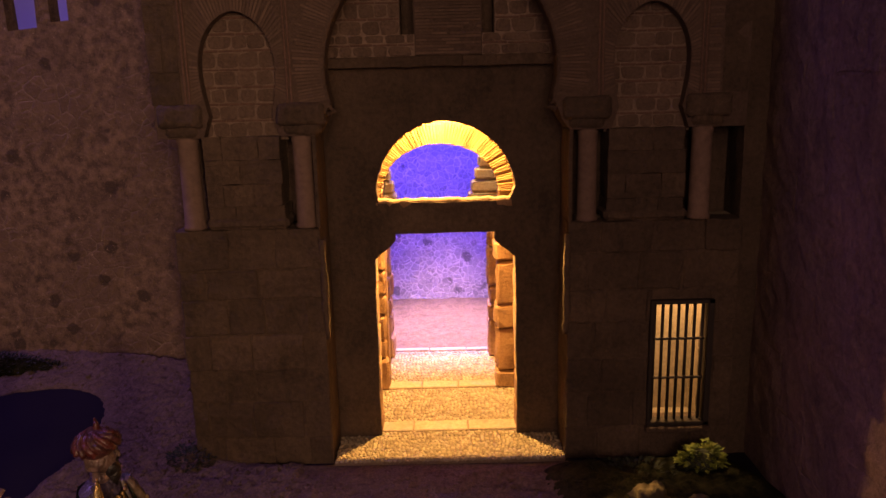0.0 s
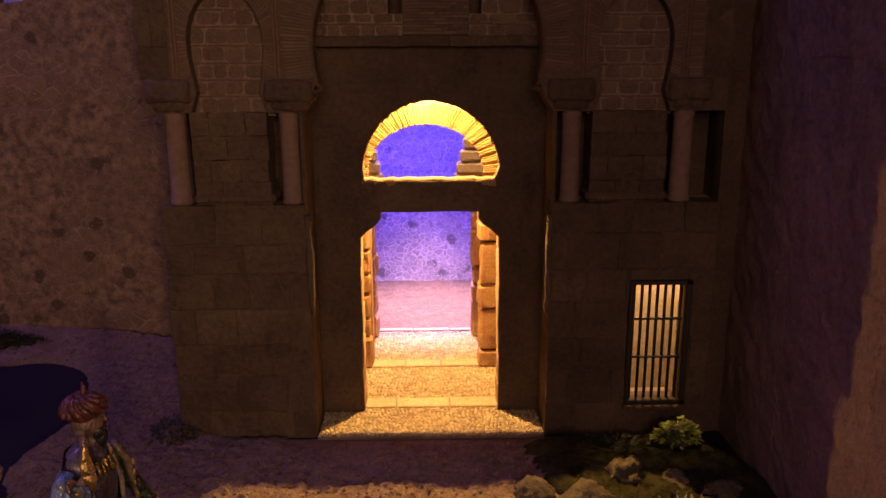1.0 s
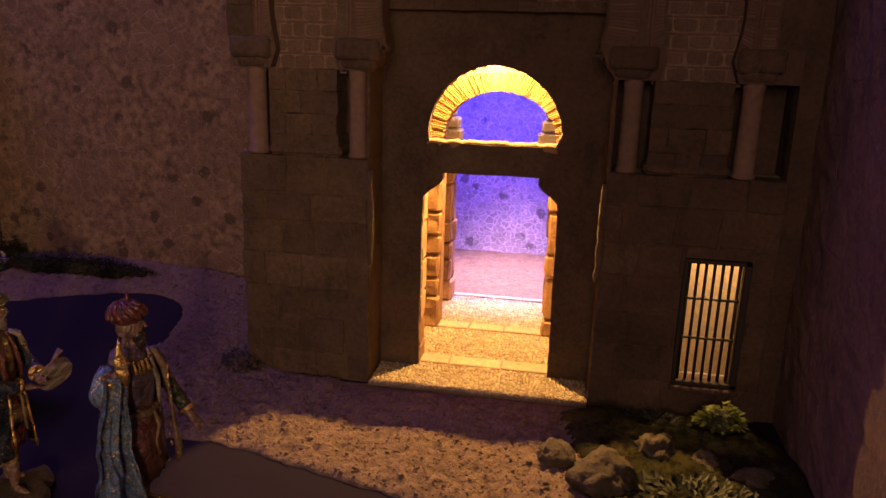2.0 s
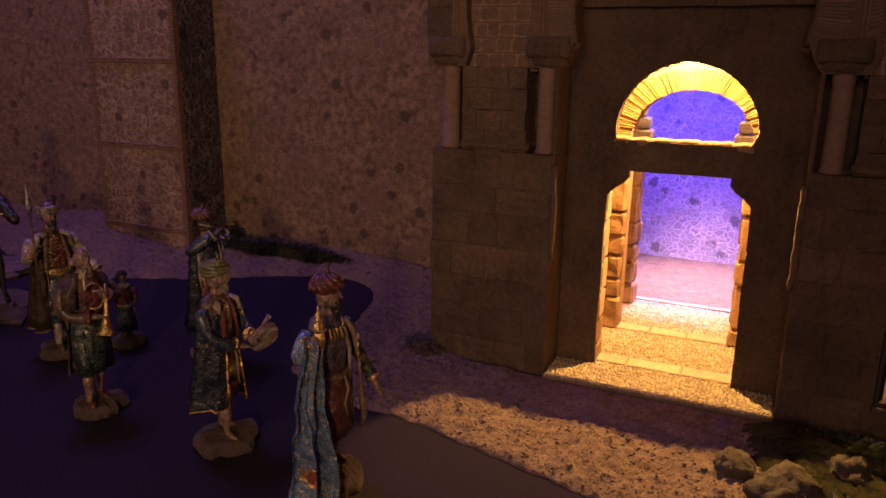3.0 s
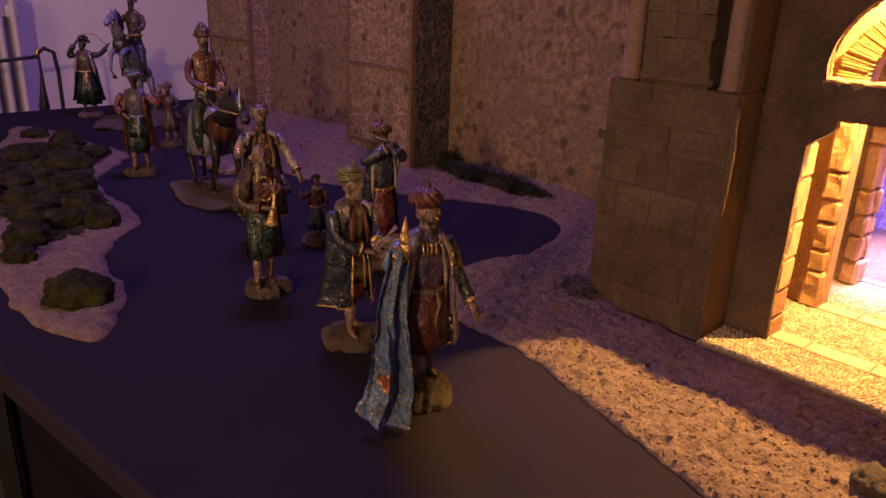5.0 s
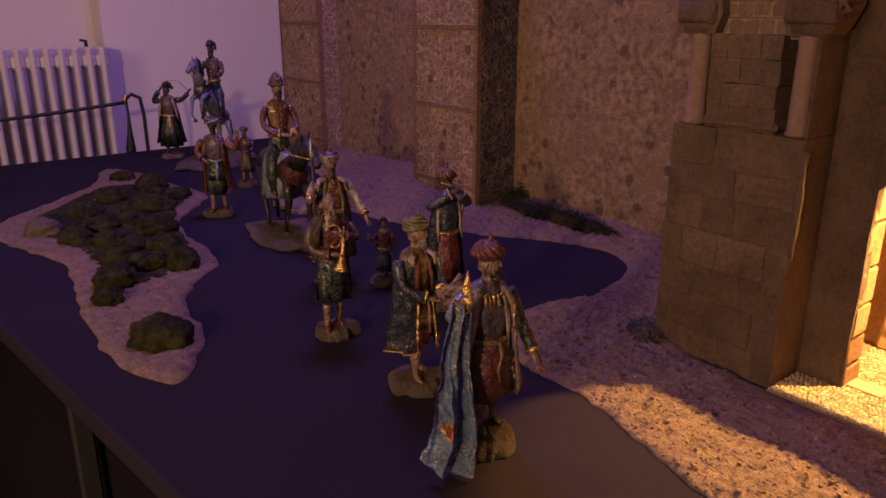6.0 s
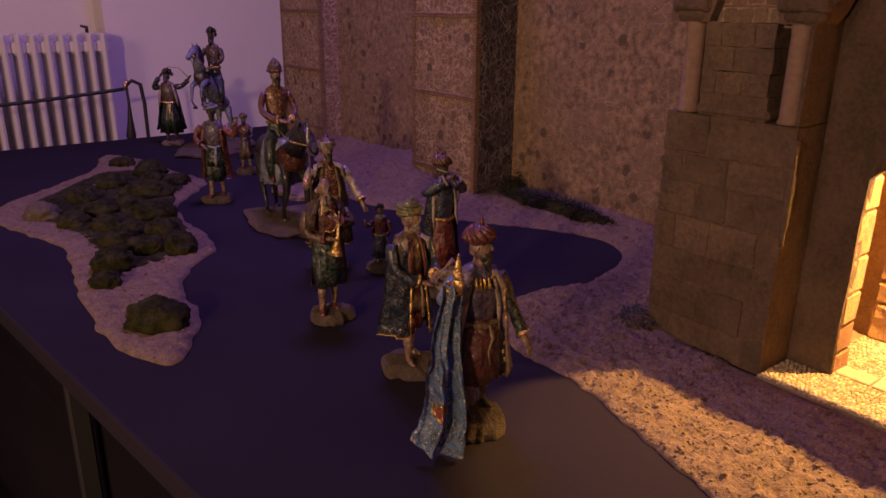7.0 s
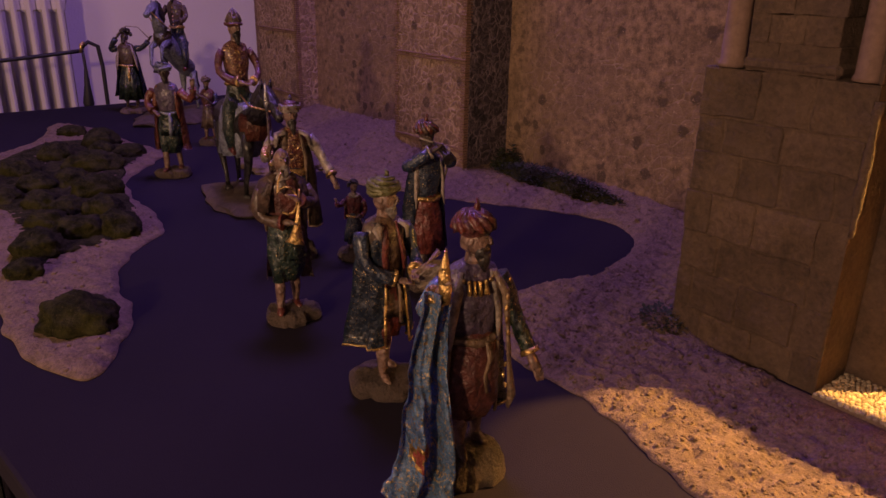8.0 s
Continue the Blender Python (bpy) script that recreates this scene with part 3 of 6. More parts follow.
def walk_outline(pts, step):
    """Points at even steps along a line of points, each with its direction."""
    out, left = [], 0.0
    for (ax, az), (bx, bz) in zip(pts, pts[1:]):
        d = math.hypot(bx - ax, bz - az)
        while left < d:
            f = left / d
            out.append((ax + (bx - ax) * f, az + (bz - az) * f))
            left += step
        left -= d
    return out


def radial_bricks(bm, cx, cz, outline, reach, x_lo, x_hi, rng, step=0.0031):
    """Thin bricks set on edge round an arch, pointing away from (cx, cz)."""
    for x, z in walk_outline(outline, step):
        d = Vector((x - cx, 0, max(z - cz, -0.02)))
        d.normalize()
        run = reach * rng.uniform(0.80, 1.0)
        if d.x > 0.01:
            run = min(run, (x_hi - x) / d.x)
        elif d.x < -0.01:
            run = min(run, (x_lo - x) / d.x)
        run = min(run, (TOP - 0.004 - z) / max(d.z, 0.01))
        if run < 0.004 or rng.random() < 0.05:
            continue
        s = Vector((-d.z, 0, d.x)) * (step * rng.uniform(0.30, 0.40))
        p0, p1 = Vector((x, 0, z)) + d * 0.0006, Vector((x, 0, z)) + d * run
        y = -0.0005 + rng.uniform(-0.0005, 0.0004)
        q = [bm.verts.new(v + Vector((0, yy, 0))) for yy in (y, 0.002) for v in (p0 - s, p0 + s, p1 + s, p1 - s)]
        for f in ((0, 1, 2, 3), (0, 4, 5, 1), (1, 5, 6, 2), (2, 6, 7, 3), (3, 7, 4, 0)):
            bm.faces.new([q[k] for k in f])


def course_bricks(bm, x0, x1, z0, z1, rng, y=0.0):
    z = z0
    while z < z1:
        x = x0
        while x < x1 - 0.003:
            w = min(rng.uniform(0.012, 0.026), x1 - x)
            if rng.random() > 0.12:
                box(bm, x + 0.0003, x + w - 0.0003, y - 0.0008 + rng.uniform(-0.0005, 0.0006), y + 0.002, z, z + 0.0034 * rng.uniform(0.6, 0.78))
            x += w
        z += 0.0034


rng = random.Random(61)
for cx in NICHES:
    bm = bmesh.new()
    arch = [p for p in horseshoe(cx, CAP, 0.041, 0.0335, 0.405, 0.0400, 0.455, 0.5115, point=0.12) if p[1] > 0.418]
    radial_bricks(bm, cx, 0.452, arch, 0.030, cx - 0.0495, cx + 0.0495, rng)
    tagged(part("brick_arch", bm, THIN_BRICK, gate), kind="stuff")
bm = bmesh.new()
arch = [p for p in horseshoe(0.0, CAP, 0.136, 0.119, 0.414, 0.1245, 0.450, 0.575) if p[1] > 0.418]
radial_bricks(bm, 0.0, 0.452, arch, 0.032, -0.1565, 0.1565, rng)
tagged(part("brick_arch", bm, THIN_BRICK, gate), kind="stuff")
bm = bmesh.new()
course_bricks(bm, 0.278, 0.292, 0.417, 0.62, rng)
tagged(part("brick_facing", bm, THIN_BRICK, gate), kind="stuff")
corner = new("corner_stones")
corner.parent = gate
courses(-0.3045, -0.2715, 0.418, 0.63, -0.0012, 0.010, 6, (0.03, 0.05), STONE, corner, 71)
courses(0.2935, 0.3235, 0.418, 0.63, -0.0012, 0.010, 6, (0.03, 0.05), STONE, corner, 72)
for q in ((-0.302, 0.321, 0.577, TOP), (-0.294, -0.137, PL, 0.576), (0.137, 0.321, PL, 0.576)):
    bm = bmesh.new()
    box(bm, q[0], q[1], 0.0465, 0.10, q[2], q[3])
    part("backing", bm, STONE, gate)
# unseen slab added above the arches to cut off light from overhead
bm = bmesh.new()
slab_edge = [(-0.31, -0.084), (0.345, 0.001), (0.345, 0.70), (-0.31, 0.70)]
lo = [bm.verts.new((x, y, TOP)) for x, y in slab_edge]
hi = [bm.verts.new((x, y, TOP + 0.02)) for x, y in slab_edge]
bm.faces.new(lo)
bm.faces.new(hi)
for i in range(4):
    bm.faces.new((lo[i], lo[(i + 1) % 4], hi[(i + 1) % 4], hi[i]))
part("roof", bm, STONE, gate)
# arch ribs with their brick edge, round the big arch
for side in (-1, 1):
    bm = bmesh.new()
    pts = horseshoe(0.0, 0.405, 0.121, 0.119, 0.414, 0.1245, 0.450, 0.575)
    half = [p for p in pts if p[0] * side >= -1e-6]
    tube(bm, [(x, 0.003, z) for x, z in half], 0.0034, 6)
    part("arch_edge", bm, SPANDREL, gate, smooth=True)

# capitals, columns and the panels between them
for s in (-1, 1):
    out = 0.005 if s > 0 else 0.0
    for x, r in ((s * 0.2745 + out, 0.0112), (s * 0.1515 + out, 0.0106)):
        bm = bmesh.new()
        lathe(bm, [(r * 1.15, PL + 0.0005), (r * 1.12, PL + 0.004), (r, PL + 0.006), (r * 0.97, CAP - 0.008), (r * 1.06, CAP - 0.004), (r * 1.06, CAP)], x, 0.0105, 24)
        part("column", bm, COLUMN, gate, "plain pinkish stone column", True)
        wide = 0.0255 if abs(x) < 0.2 else 0.0235
        xc = x - s * (0.003 if abs(x) < 0.2 else -0.002)
        bm = bmesh.new()
        box(bm, xc - wide, xc + wide, -0.0062, 0.020, CAP + 0.011, CAP + 0.035, 0.0032, 4, 0.0020, x * 30)
        box(bm, xc - wide * 0.80, xc + wide * 0.80, -0.0035, 0.020, CAP - 0.0005, CAP + 0.016, 0.0052, 3, 0.0016, x * 40)
        part("capital", bm, STONE, gate, smooth=True)
    panel = new("niche_panel")
    panel.parent = gate
    a, b = sorted((s * 0.2565 + out, s * 0.1725 + out))
    courses(a, b, PL, CAP, 0.001, 0.040, 4, (0.026, 0.046), STONE, panel, 11 + s)
    bm = bmesh.new()
    box(bm, a - 0.003, b + 0.003, -0.0008, 0.04, PL + 0.0003, PL + 0.013, 0.004, 1, 0.0008, 3)
    part("panel_foot", bm, STONE, panel)
    # small stones that wall the niche up
    fill = new("niche_infill")
    fill.parent = gate
    bm = bmesh.new()
    cx = NICHES[(s + 1) // 2]
    box(bm, cx - 0.046, cx + 0.046, 0.0152, 0.044, CAP - 0.004, 0.515)
    part("mortar", bm, MORTAR, fill)
    rough_rows(cx - 0.046, cx + 0.046, CAP, 0.515, 0.0140, STONE_PALE, fill, 20 + s)
    # slim strip between the inner column and the recess
    bm = bmesh.new()
    box(bm, *sorted((s * 0.1350, s * 0.1395)), 0.001, 0.05, PL, CAP, 0.0008, 2, 0.0006, 8)
    part("strip", bm, STONE, gate)

# upper infill inside the big arch
bm = bmesh.new()
box(bm, -0.128, 0.128, 0.078, 0.10, 0.4525, 0.60)
for xa, xb in ((-0.128, -0.043), (-0.029, 0.047), (0.059, 0.128)):
    box(bm, xa, xb, 0.050, 0.0785, 0.487, 0.60)
box(bm, -0.128, 0.128, 0.050, 0.0785, 0.4525, 0.487)
part("upper_backing", bm, STONE, gate)
upper = new("upper_infill")
upper.parent = gate
for xa, xb, za, zb in ((-0.128, -0.028, 0.464, 0.487), (0.046, 0.128, 0.464, 0.487), (-0.128, -0.044, 0.487, 0.560), (0.060, 0.128, 0.487, 0.560)):
    bm = bmesh.new()
    box(bm, xa, xb, 0.0468, 0.0498, za, zb)
    part("mortar", bm, MORTAR, upper)
rough_rows(-0.128, -0.028, 0.4640, 0.487, 0.0455, STONE_PALE, upper, 31, (0.011, 0.013), (0.012, 0.026))
rough_rows(0.046, 0.128, 0.4640, 0.487, 0.0455, STONE_PALE, upper, 32, (0.011, 0.013), (0.018, 0.034))
rough_rows(-0.128, -0.044, 0.487, 0.560, 0.0455, STONE_PALE, upper, 33)
rough_rows(0.060, 0.128, 0.487, 0.560, 0.0455, STONE_PALE, upper, 34)
courses(-0.128, 0.128, 0.4525, 0.4640, 0.0445, 0.056, 1, (0.05, 0.09), STONE, upper, 35)
bm = bmesh.new()
box(bm, -0.028, 0.046, 0.047, 0.056, 0.4642, 0.56, 0.0008, 3, 0.0012, 6)
part("brick_panel", bm, SPANDREL, upper)
bm = bmesh.new()
course_bricks(bm, -0.027, 0.045, 0.466, 0.556, random.Random(63), 0.047)
tagged(part("brick_facing", bm, THIN_BRICK, upper), kind="stuff")

# recessed wall with the doorway
def half_door(s):
    pts = [(0.0845, -0.002), (0.0855, 0.06), (0.0835, 0.12), (0.0845, 0.18), (0.0830, 0.231), (0.0750, 0.239), (0.0640, 0.247), (0.0585, 0.254), (0.0590, 0.262), (0.0650, 0.275), (0.0715, 0.287), (0.0765, 0.300)]
    for i in range(1, 17):
        a = math.pi / 2 * i / 17
        pts.append(((0.0785 if s < 0 else 0.0835) * math.cos(a), RING_C + 0.0845 * math.sin(a)))
    return [(s * x, z) for x, z in pts]


door = half_door(-1) + [(0.0, RING_C + 0.0845)] + list(reversed(half_door(1)))
wall_out = [(-0.136, -0.002)] + door + [(0.136, -0.002), (0.136, 0.4530), (-0.136, 0.4530)]
solid_plate("door_wall", wall_out, 0.060, 0.074, STONE, gate, "recessed wall round the doorway")
for s in (-1, 1):
    rng = random.Random(80 + s)
    z = -0.001
    while z < 0.226:
        h = min(rng.uniform(0.026, 0.058), 0.232 - z)
        bm = bmesh.new()
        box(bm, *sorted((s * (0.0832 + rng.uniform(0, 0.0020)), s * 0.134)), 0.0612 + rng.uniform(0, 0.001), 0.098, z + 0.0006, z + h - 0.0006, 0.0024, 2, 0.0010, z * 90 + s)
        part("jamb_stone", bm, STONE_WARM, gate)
        z += h
    # rough broken edge of the jamb, catching the light from within
    bm = bmesh.new()
    pts = []
    rng = random.Random(50 + s)
    for i in range(26):
        z = 0.004 + 0.226 * i / 25
        pts.append((s * (0.0872 + rng.uniform(-0.0008, 0.0010)), 0.0635 + rng.uniform(-0.001, 0.001), z))
    tube(bm, pts, [0.0026 + rng.uniform(-0.0008, 0.0006) for _ in pts], 6)
    part("jamb_edge", bm, STONE, gate)
    bm = bmesh.new()
    pts = [(s * (0.1343 + rng.uniform(-0.001, 0.001)), 0.001 + rng.uniform(-0.0006, 0.0006), 0.155 + 0.115 * i / 14) for i in range(15)]
    tube(bm, pts, [0.0042 + rng.uniform(-0.0018, 0.0008) for _ in pts], 8)
    part("chipped_edge", bm, STONE, gate)

# ragged rim of the doorway's arch, lit from behind
for s in (-1, 1):
    rng = random.Random(33 + s)
    rim = walk_outline([p for p in half_door(s) if p[1] > 0.268], 0.0028)
    bm = bmesh.new()
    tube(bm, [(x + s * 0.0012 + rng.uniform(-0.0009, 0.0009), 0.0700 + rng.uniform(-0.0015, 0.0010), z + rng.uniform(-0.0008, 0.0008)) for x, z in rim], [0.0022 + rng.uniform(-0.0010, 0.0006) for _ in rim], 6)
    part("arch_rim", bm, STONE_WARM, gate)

# lintel
lint = [(-0.0590, 0.2625), (-0.0660, 0.275), (-0.0725, 0.287), (-0.0775, 0.2985)]
solid_plate("lintel", lint + [(-0.04, 0.2995), (0.0, 0.2985), (0.04, 0.2995)] + [(-x, z) for x, z in reversed(lint)] + [(0.02, 0.2630), (-0.02, 0.2622)], 0.0592, 0.089, STONE, gate, "stone lintel across the horseshoe arch")
bm = bmesh.new()
rng = random.Random(19)
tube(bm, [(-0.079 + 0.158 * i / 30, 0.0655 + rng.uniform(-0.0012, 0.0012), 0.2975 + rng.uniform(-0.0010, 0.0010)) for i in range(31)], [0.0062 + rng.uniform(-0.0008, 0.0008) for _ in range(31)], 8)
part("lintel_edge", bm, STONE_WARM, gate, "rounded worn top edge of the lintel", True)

# inner walls of the passage
inner = new("inner_wall")
inner.parent = gate
RX = -0.005     # the inner arch stands a little to the left
hole = [(RX - 0.079, -0.002), (RX - 0.079, 0.29)] + [(RX - 0.079 * math.cos(math.pi * i / 20), 0.29 + 0.066 * math.sin(math.pi * i / 20)) for i in range(1, 20)] + [(RX + 0.079, 0.29), (RX + 0.079, -0.002)]
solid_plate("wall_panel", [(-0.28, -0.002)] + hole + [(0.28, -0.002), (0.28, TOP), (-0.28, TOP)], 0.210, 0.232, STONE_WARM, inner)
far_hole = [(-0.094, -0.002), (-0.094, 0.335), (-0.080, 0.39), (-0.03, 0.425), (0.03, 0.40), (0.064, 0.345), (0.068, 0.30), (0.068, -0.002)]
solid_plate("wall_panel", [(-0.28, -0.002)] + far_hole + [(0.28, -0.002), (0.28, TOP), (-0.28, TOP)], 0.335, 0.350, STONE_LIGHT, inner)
# corbelled stones of the far arch
for side_x, steps in ((-1, ((0.237, 0.074), (0.254, 0.073), (0.272, 0.076), (0.290, 0.081), (0.308, 0.087))), (1, ((0.235, 0.040), (0.253, 0.037), (0.271, 0.041), (0.290, 0.047), (0.309, 0.052), (0.328, 0.058)))):
    for k, (z, x_in) in enumerate(steps):
        bm = bmesh.new()
        box(bm, *sorted((side_x * x_in, side_x * 0.105)), 0.322, 0.349, z, z + 0.0172, 0.003, 2, 0.0016, z * 70 + side_x)
        part("corbel", bm, STONE_LIGHT, inner)
# brick ring of the inner arch, brick by brick, and its mortar bed
bed = [(RX - 0.112, 0.286)] + [(RX - 0.1125 * math.cos(math.pi * i / 24), 0.29 + 0.0945 * math.sin(math.pi * i / 24)) for i in range(1, 24)] + [(RX + 0.112, 0.286), (RX + 0.0800, 0.286)] + [(RX + 0.0805 * math.cos(math.pi * i / 24), 0.29 + 0.0675 * math.sin(math.pi * i / 24)) for i in range(1, 24)] + [(RX - 0.0800, 0.286)]
solid_plate("arch_bed", bed, 0.1948, 0.2105, BRICK, inner, "mortar bed of the brick arch")
rng = random.Random(9)
N_BRICK = 78
for i in range(N_BRICK):
    a = math.pi * (i + 0.5) / N_BRICK
    half = math.pi / N_BRICK * 0.42
    lo, hi = rng.uniform(-0.0014, 0.0002), rng.uniform(0.031, 0.035)
    front_y = 0.1925 + rng.uniform(-0.0009, 0.0007)
    bm = bmesh.new()
    ring = []
    for y in (front_y, 0.208):
        for r, sg in ((lo, -1), (lo, 1), (hi, 1), (hi, -1)):
            t = a + sg * half
            ring.append(bm.verts.new((RX + (0.079 + r) * math.cos(t), y, 0.29 + (0.066 + r * 0.82) * math.sin(t))))
    for q in ((0, 1, 2, 3), (7, 6, 5, 4), (0, 4, 5, 1), (1, 5, 6, 2), (2, 6, 7, 3), (3, 7, 4, 0)):
        bm.faces.new([ring[k] for k in q])
    bmesh.ops.bevel(bm, geom=list(bm.edges), offset=0.0006, segments=1, profile=0.5, affect="EDGES")
    part("brick", bm, BRICK, inner)
bm = bmesh.new()
for s in (-1, 1):
    box(bm, *sorted((s * 0.20, s * 0.215)), 0.10, 0.35, -0.002, TOP)
part("side_wall", bm, STONE, inner)
rng = random.Random(77)
for s in (-1, 1):
    for y0 in (0.196, 0.322):
        z = 0.004
        while z < (0.262 if y0 < 0.3 else 0.215):
            h = rng.choice((0.028, 0.036, 0.05, 0.062))
            splits = [(0.0, 1.0)] if rng.random() < 0.5 else [(0.0, 0.5), (0.5, 1.0)]
            depth = 0.038
            for f0, f1 in splits:
                bm = bmesh.new()
                x_in = (0.0772 - s * 0.0080 if y0 < 0.3 else 0.0760 - s * 0.0105) + rng.uniform(-0.0018, 0.0018)
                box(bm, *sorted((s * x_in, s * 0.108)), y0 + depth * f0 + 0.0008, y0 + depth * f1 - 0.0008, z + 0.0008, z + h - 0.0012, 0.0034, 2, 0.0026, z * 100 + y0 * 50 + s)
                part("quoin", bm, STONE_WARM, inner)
            z += h

# floor of the passage: cobbles between flat stone strips
passage = empty("passage_floor", pose(0, 0, 0), "cobbled passage floor with flat stone strips", "paving", kind="structure")
bm = bmesh.new()
box(bm, -0.1345, 0.1345, -0.0060, 0.061, -0.002, 0.0045)
box(bm, -0.20, 0.20, 0.060, 0.362, -0.002, 0.0045)
part("bed", bm, MORTAR, passage)
rng = random.Random(4)
for y0, y1, cuts in ((0.068, 0.094, (-0.085, -0.045, 0.024, 0.086)), (0.202, 0.224, (-0.086, -0.038, 0.014, 0.072)), (0.352, 0.362, (-0.09, -0.03, 0.03, 0.07))):
    for a, b in zip(cuts, cuts[1:]):
        bm = bmesh.new()
        box(bm, a + 0.0007, b - 0.0007, y0, y1, 0.003, 0.0075 + rng.uniform(0, 0.0008), 0.0012, 2, 0.0008, a * 90)
        part("slab", bm, STONE_LIGHT, passage)
bm = bmesh.new()
for y0, y1, xa, xb in ((-0.006, 0.066, -0.133, 0.133), (0.096, 0.201, -0.112, 0.112), (0.226, 0.351, -0.090, 0.074)):
    y = y0 + 0.002
    while y < y1 - 0.001:
        x = xa + rng.uniform(0, 0.004)
        while x < xb:
            if not (y0 < 0 and y > 0.058 and abs(x) > 0.085):
                r = rng.uniform(0.0017, 0.0030)
                m = Matrix.Translation((x, y + rng.uniform(-0.001, 0.001), 0.0048)) @ Matrix.Rotation(rng.uniform(0, 3), 4, "Z") @ Matrix.Diagonal((r * rng.uniform(1.0, 1.5), r, rng.uniform(0.0012, 0.0026), 1))
                bmesh.ops.create_icosphere(bm, subdivisions=1, radius=1.0, matrix=m)
            x += rng.uniform(0.0040, 0.0060)
        y += 0.0043
tagged(part("cobbles", bm, PEBBLE, passage, smooth=True), kind="stuff")

# courtyard behind the gate
bm = bmesh.new()
box(bm, -0.45, 0.45, 0.645, 0.68, -0.002, TOP)
for s in (-1, 1):
    box(bm, *sorted((s * 0.45, s * 0.48)), 0.392, 0.645, -0.002, TOP)
tagged(finish("court_wall", bm, RUBBLE_COURT), "rubble stone courtyard wall under blue and violet light", "wall", kind="structure")
bm = bmesh.new()
bmesh.ops.create_grid(bm, x_segments=90, y_segments=30, size=0.5, matrix=Matrix.Translation((0, 0.50, 0.003)) @ Matrix.Diagonal((0.9, 0.30, 1, 1)))
for v in bm.verts:
    v.co.z += 0.003 * noise.noise(v.co * 40) + 0.10 * max(0, v.co.y - 0.56) ** 1.2
bmesh.ops.solidify(bm, geom=list(bm.faces), thickness=0.004)
tagged(finish("court_ground", bm, SAND, smooth=True), "pale sandy ground of the small courtyard", "ground", kind="structure")

# ---------------------------------------------------------------- side wall at the right of the gate
side = empty("wall_east_model", pose(0, 0, 0), "dark stone model wall at right angles to the gatehouse", "wall", kind="structure")
rng = random.Random(15)
r = 0
y = 0.10
while y > -0.60:
    wd = rng.uniform(0.045, 0.085)
    y1 = max(y - wd, -0.60)
    z = -0.002 - rng.uniform(0, 0.03)
    while z < 0.62:
        h = rng.uniform(0.035, 0.10)
        bm = bmesh.new()
        d = rng.uniform(0, 0.0014)
        jog = -rng.uniform(0.001, 0.005)
        box(bm, 0.346 + d, 0.374, y1 + jog, y, max(z, -0.002), min(z + h, 0.635), 0.0004, 5, 0.0028, 3)
        part("stone_block", bm, DARK_WALL, side)
        z += h
        r += 1
    y = y1
bm = bmesh.new()
box(bm, 0.3515, 0.39, -0.60, 0.10, -0.002, TOP)
part("core", bm, DARK_WALL, side)

# ---------------------------------------------------------------- long rubble wall with two towers
WALL_Y = 0.346
bm = bmesh.new()
prof = [(-1.75, -0.002), (-0.29, -0.002), (-0.29, 0.72), (-0.545, 0.72), (-0.548, 0.537), (-0.575, 0.535), (-0.577, 0.72), (-0.592, 0.72), (-0.596, 0.528), (-0.640, 0.524), (-0.645, 0.72), (-1.75, 0.72)]
plate(bm, prof, WALL_Y, WALL_Y + 0.03)
bmesh.ops.triangulate(bm, faces=[f for f in bm.faces if len(f.verts) > 4])
tagged(finish("wall_rubble", bm, RUBBLE), "plastered rubble model wall with broken top and stones showing", "wall", kind="structure")


def tower(x0, x1, y0, y1, seed, label, side_mat, side_label=""):
    t = empty("wall_tower", pose(0, 0, 0), label, "tower model", kind="structure")
    bm = bmesh.new()
    box(bm, x0 + 0.003, x1 - 0.003, y0 + 0.003, y1, -0.002, 0.62)
    bmesh.ops.subdivide_edges(bm, edges=list(bm.edges), cuts=5, use_grid_fill=True)
    lumps(bm, 0.0022, 40, seed)
    part("body", bm, RUBBLE_TOWER, t)
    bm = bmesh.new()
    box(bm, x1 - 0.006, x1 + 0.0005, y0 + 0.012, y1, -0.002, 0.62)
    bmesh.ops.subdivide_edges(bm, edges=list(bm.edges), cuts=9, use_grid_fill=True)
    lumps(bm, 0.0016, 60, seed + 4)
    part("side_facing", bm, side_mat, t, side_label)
    for z in (0.04, 0.207, 0.372, 0.54):
        bm = bmesh.new()
        box(bm, x0 + 0.001, x1 - 0.004, y0 + 0.0012, y1, z, z + 0.0045, 0.001, 9, 0.0016, seed + z * 9)
        box(bm, x0 + 0.001, x1 - 0.004, y0 + 0.0008, y1, z + 0.0058, z + 0.0098, 0.001, 9, 0.0016, seed + z * 7)
        part("string_course", bm, RED_BRICK, t, "thin brick string course")
    for x in (x0, x1 - 0.014):
        bm = bmesh.new()
        rng = random.Random(int(seed * 7 + x * 100))
        z = 0.0
        while z < 0.612:
            w = rng.uniform(0.009, 0.0155)
            xa = x if x == x0 else x + 0.014 - w
            box(bm, xa, xa + w, y0 + rng.uniform(0.0002, 0.0016), y0 + 0.016, z, z + 0.0038, 0.0006)
            z += 0.0052
        tagged(part("corner_bricks", bm, RED_BRICK, t, "thin red corner bricks"), kind="stuff")
    return t


# the near tower's right face carries its shade in the material
tower(-1.172, -0.943, 0.236, WALL_Y, 1.0, "square rubble tower with thin brick string courses", RUBBLE_SHADED, "rubble side darkened towards violet as in shade, with pale worn joints")
tower(-1.960, -1.705, 0.288, WALL_Y + 0.05, 2.0, "square rubble tower at the end of the model wall", RUBBLE_TOWER)

# ---------------------------------------------------------------- sand, moss and stones


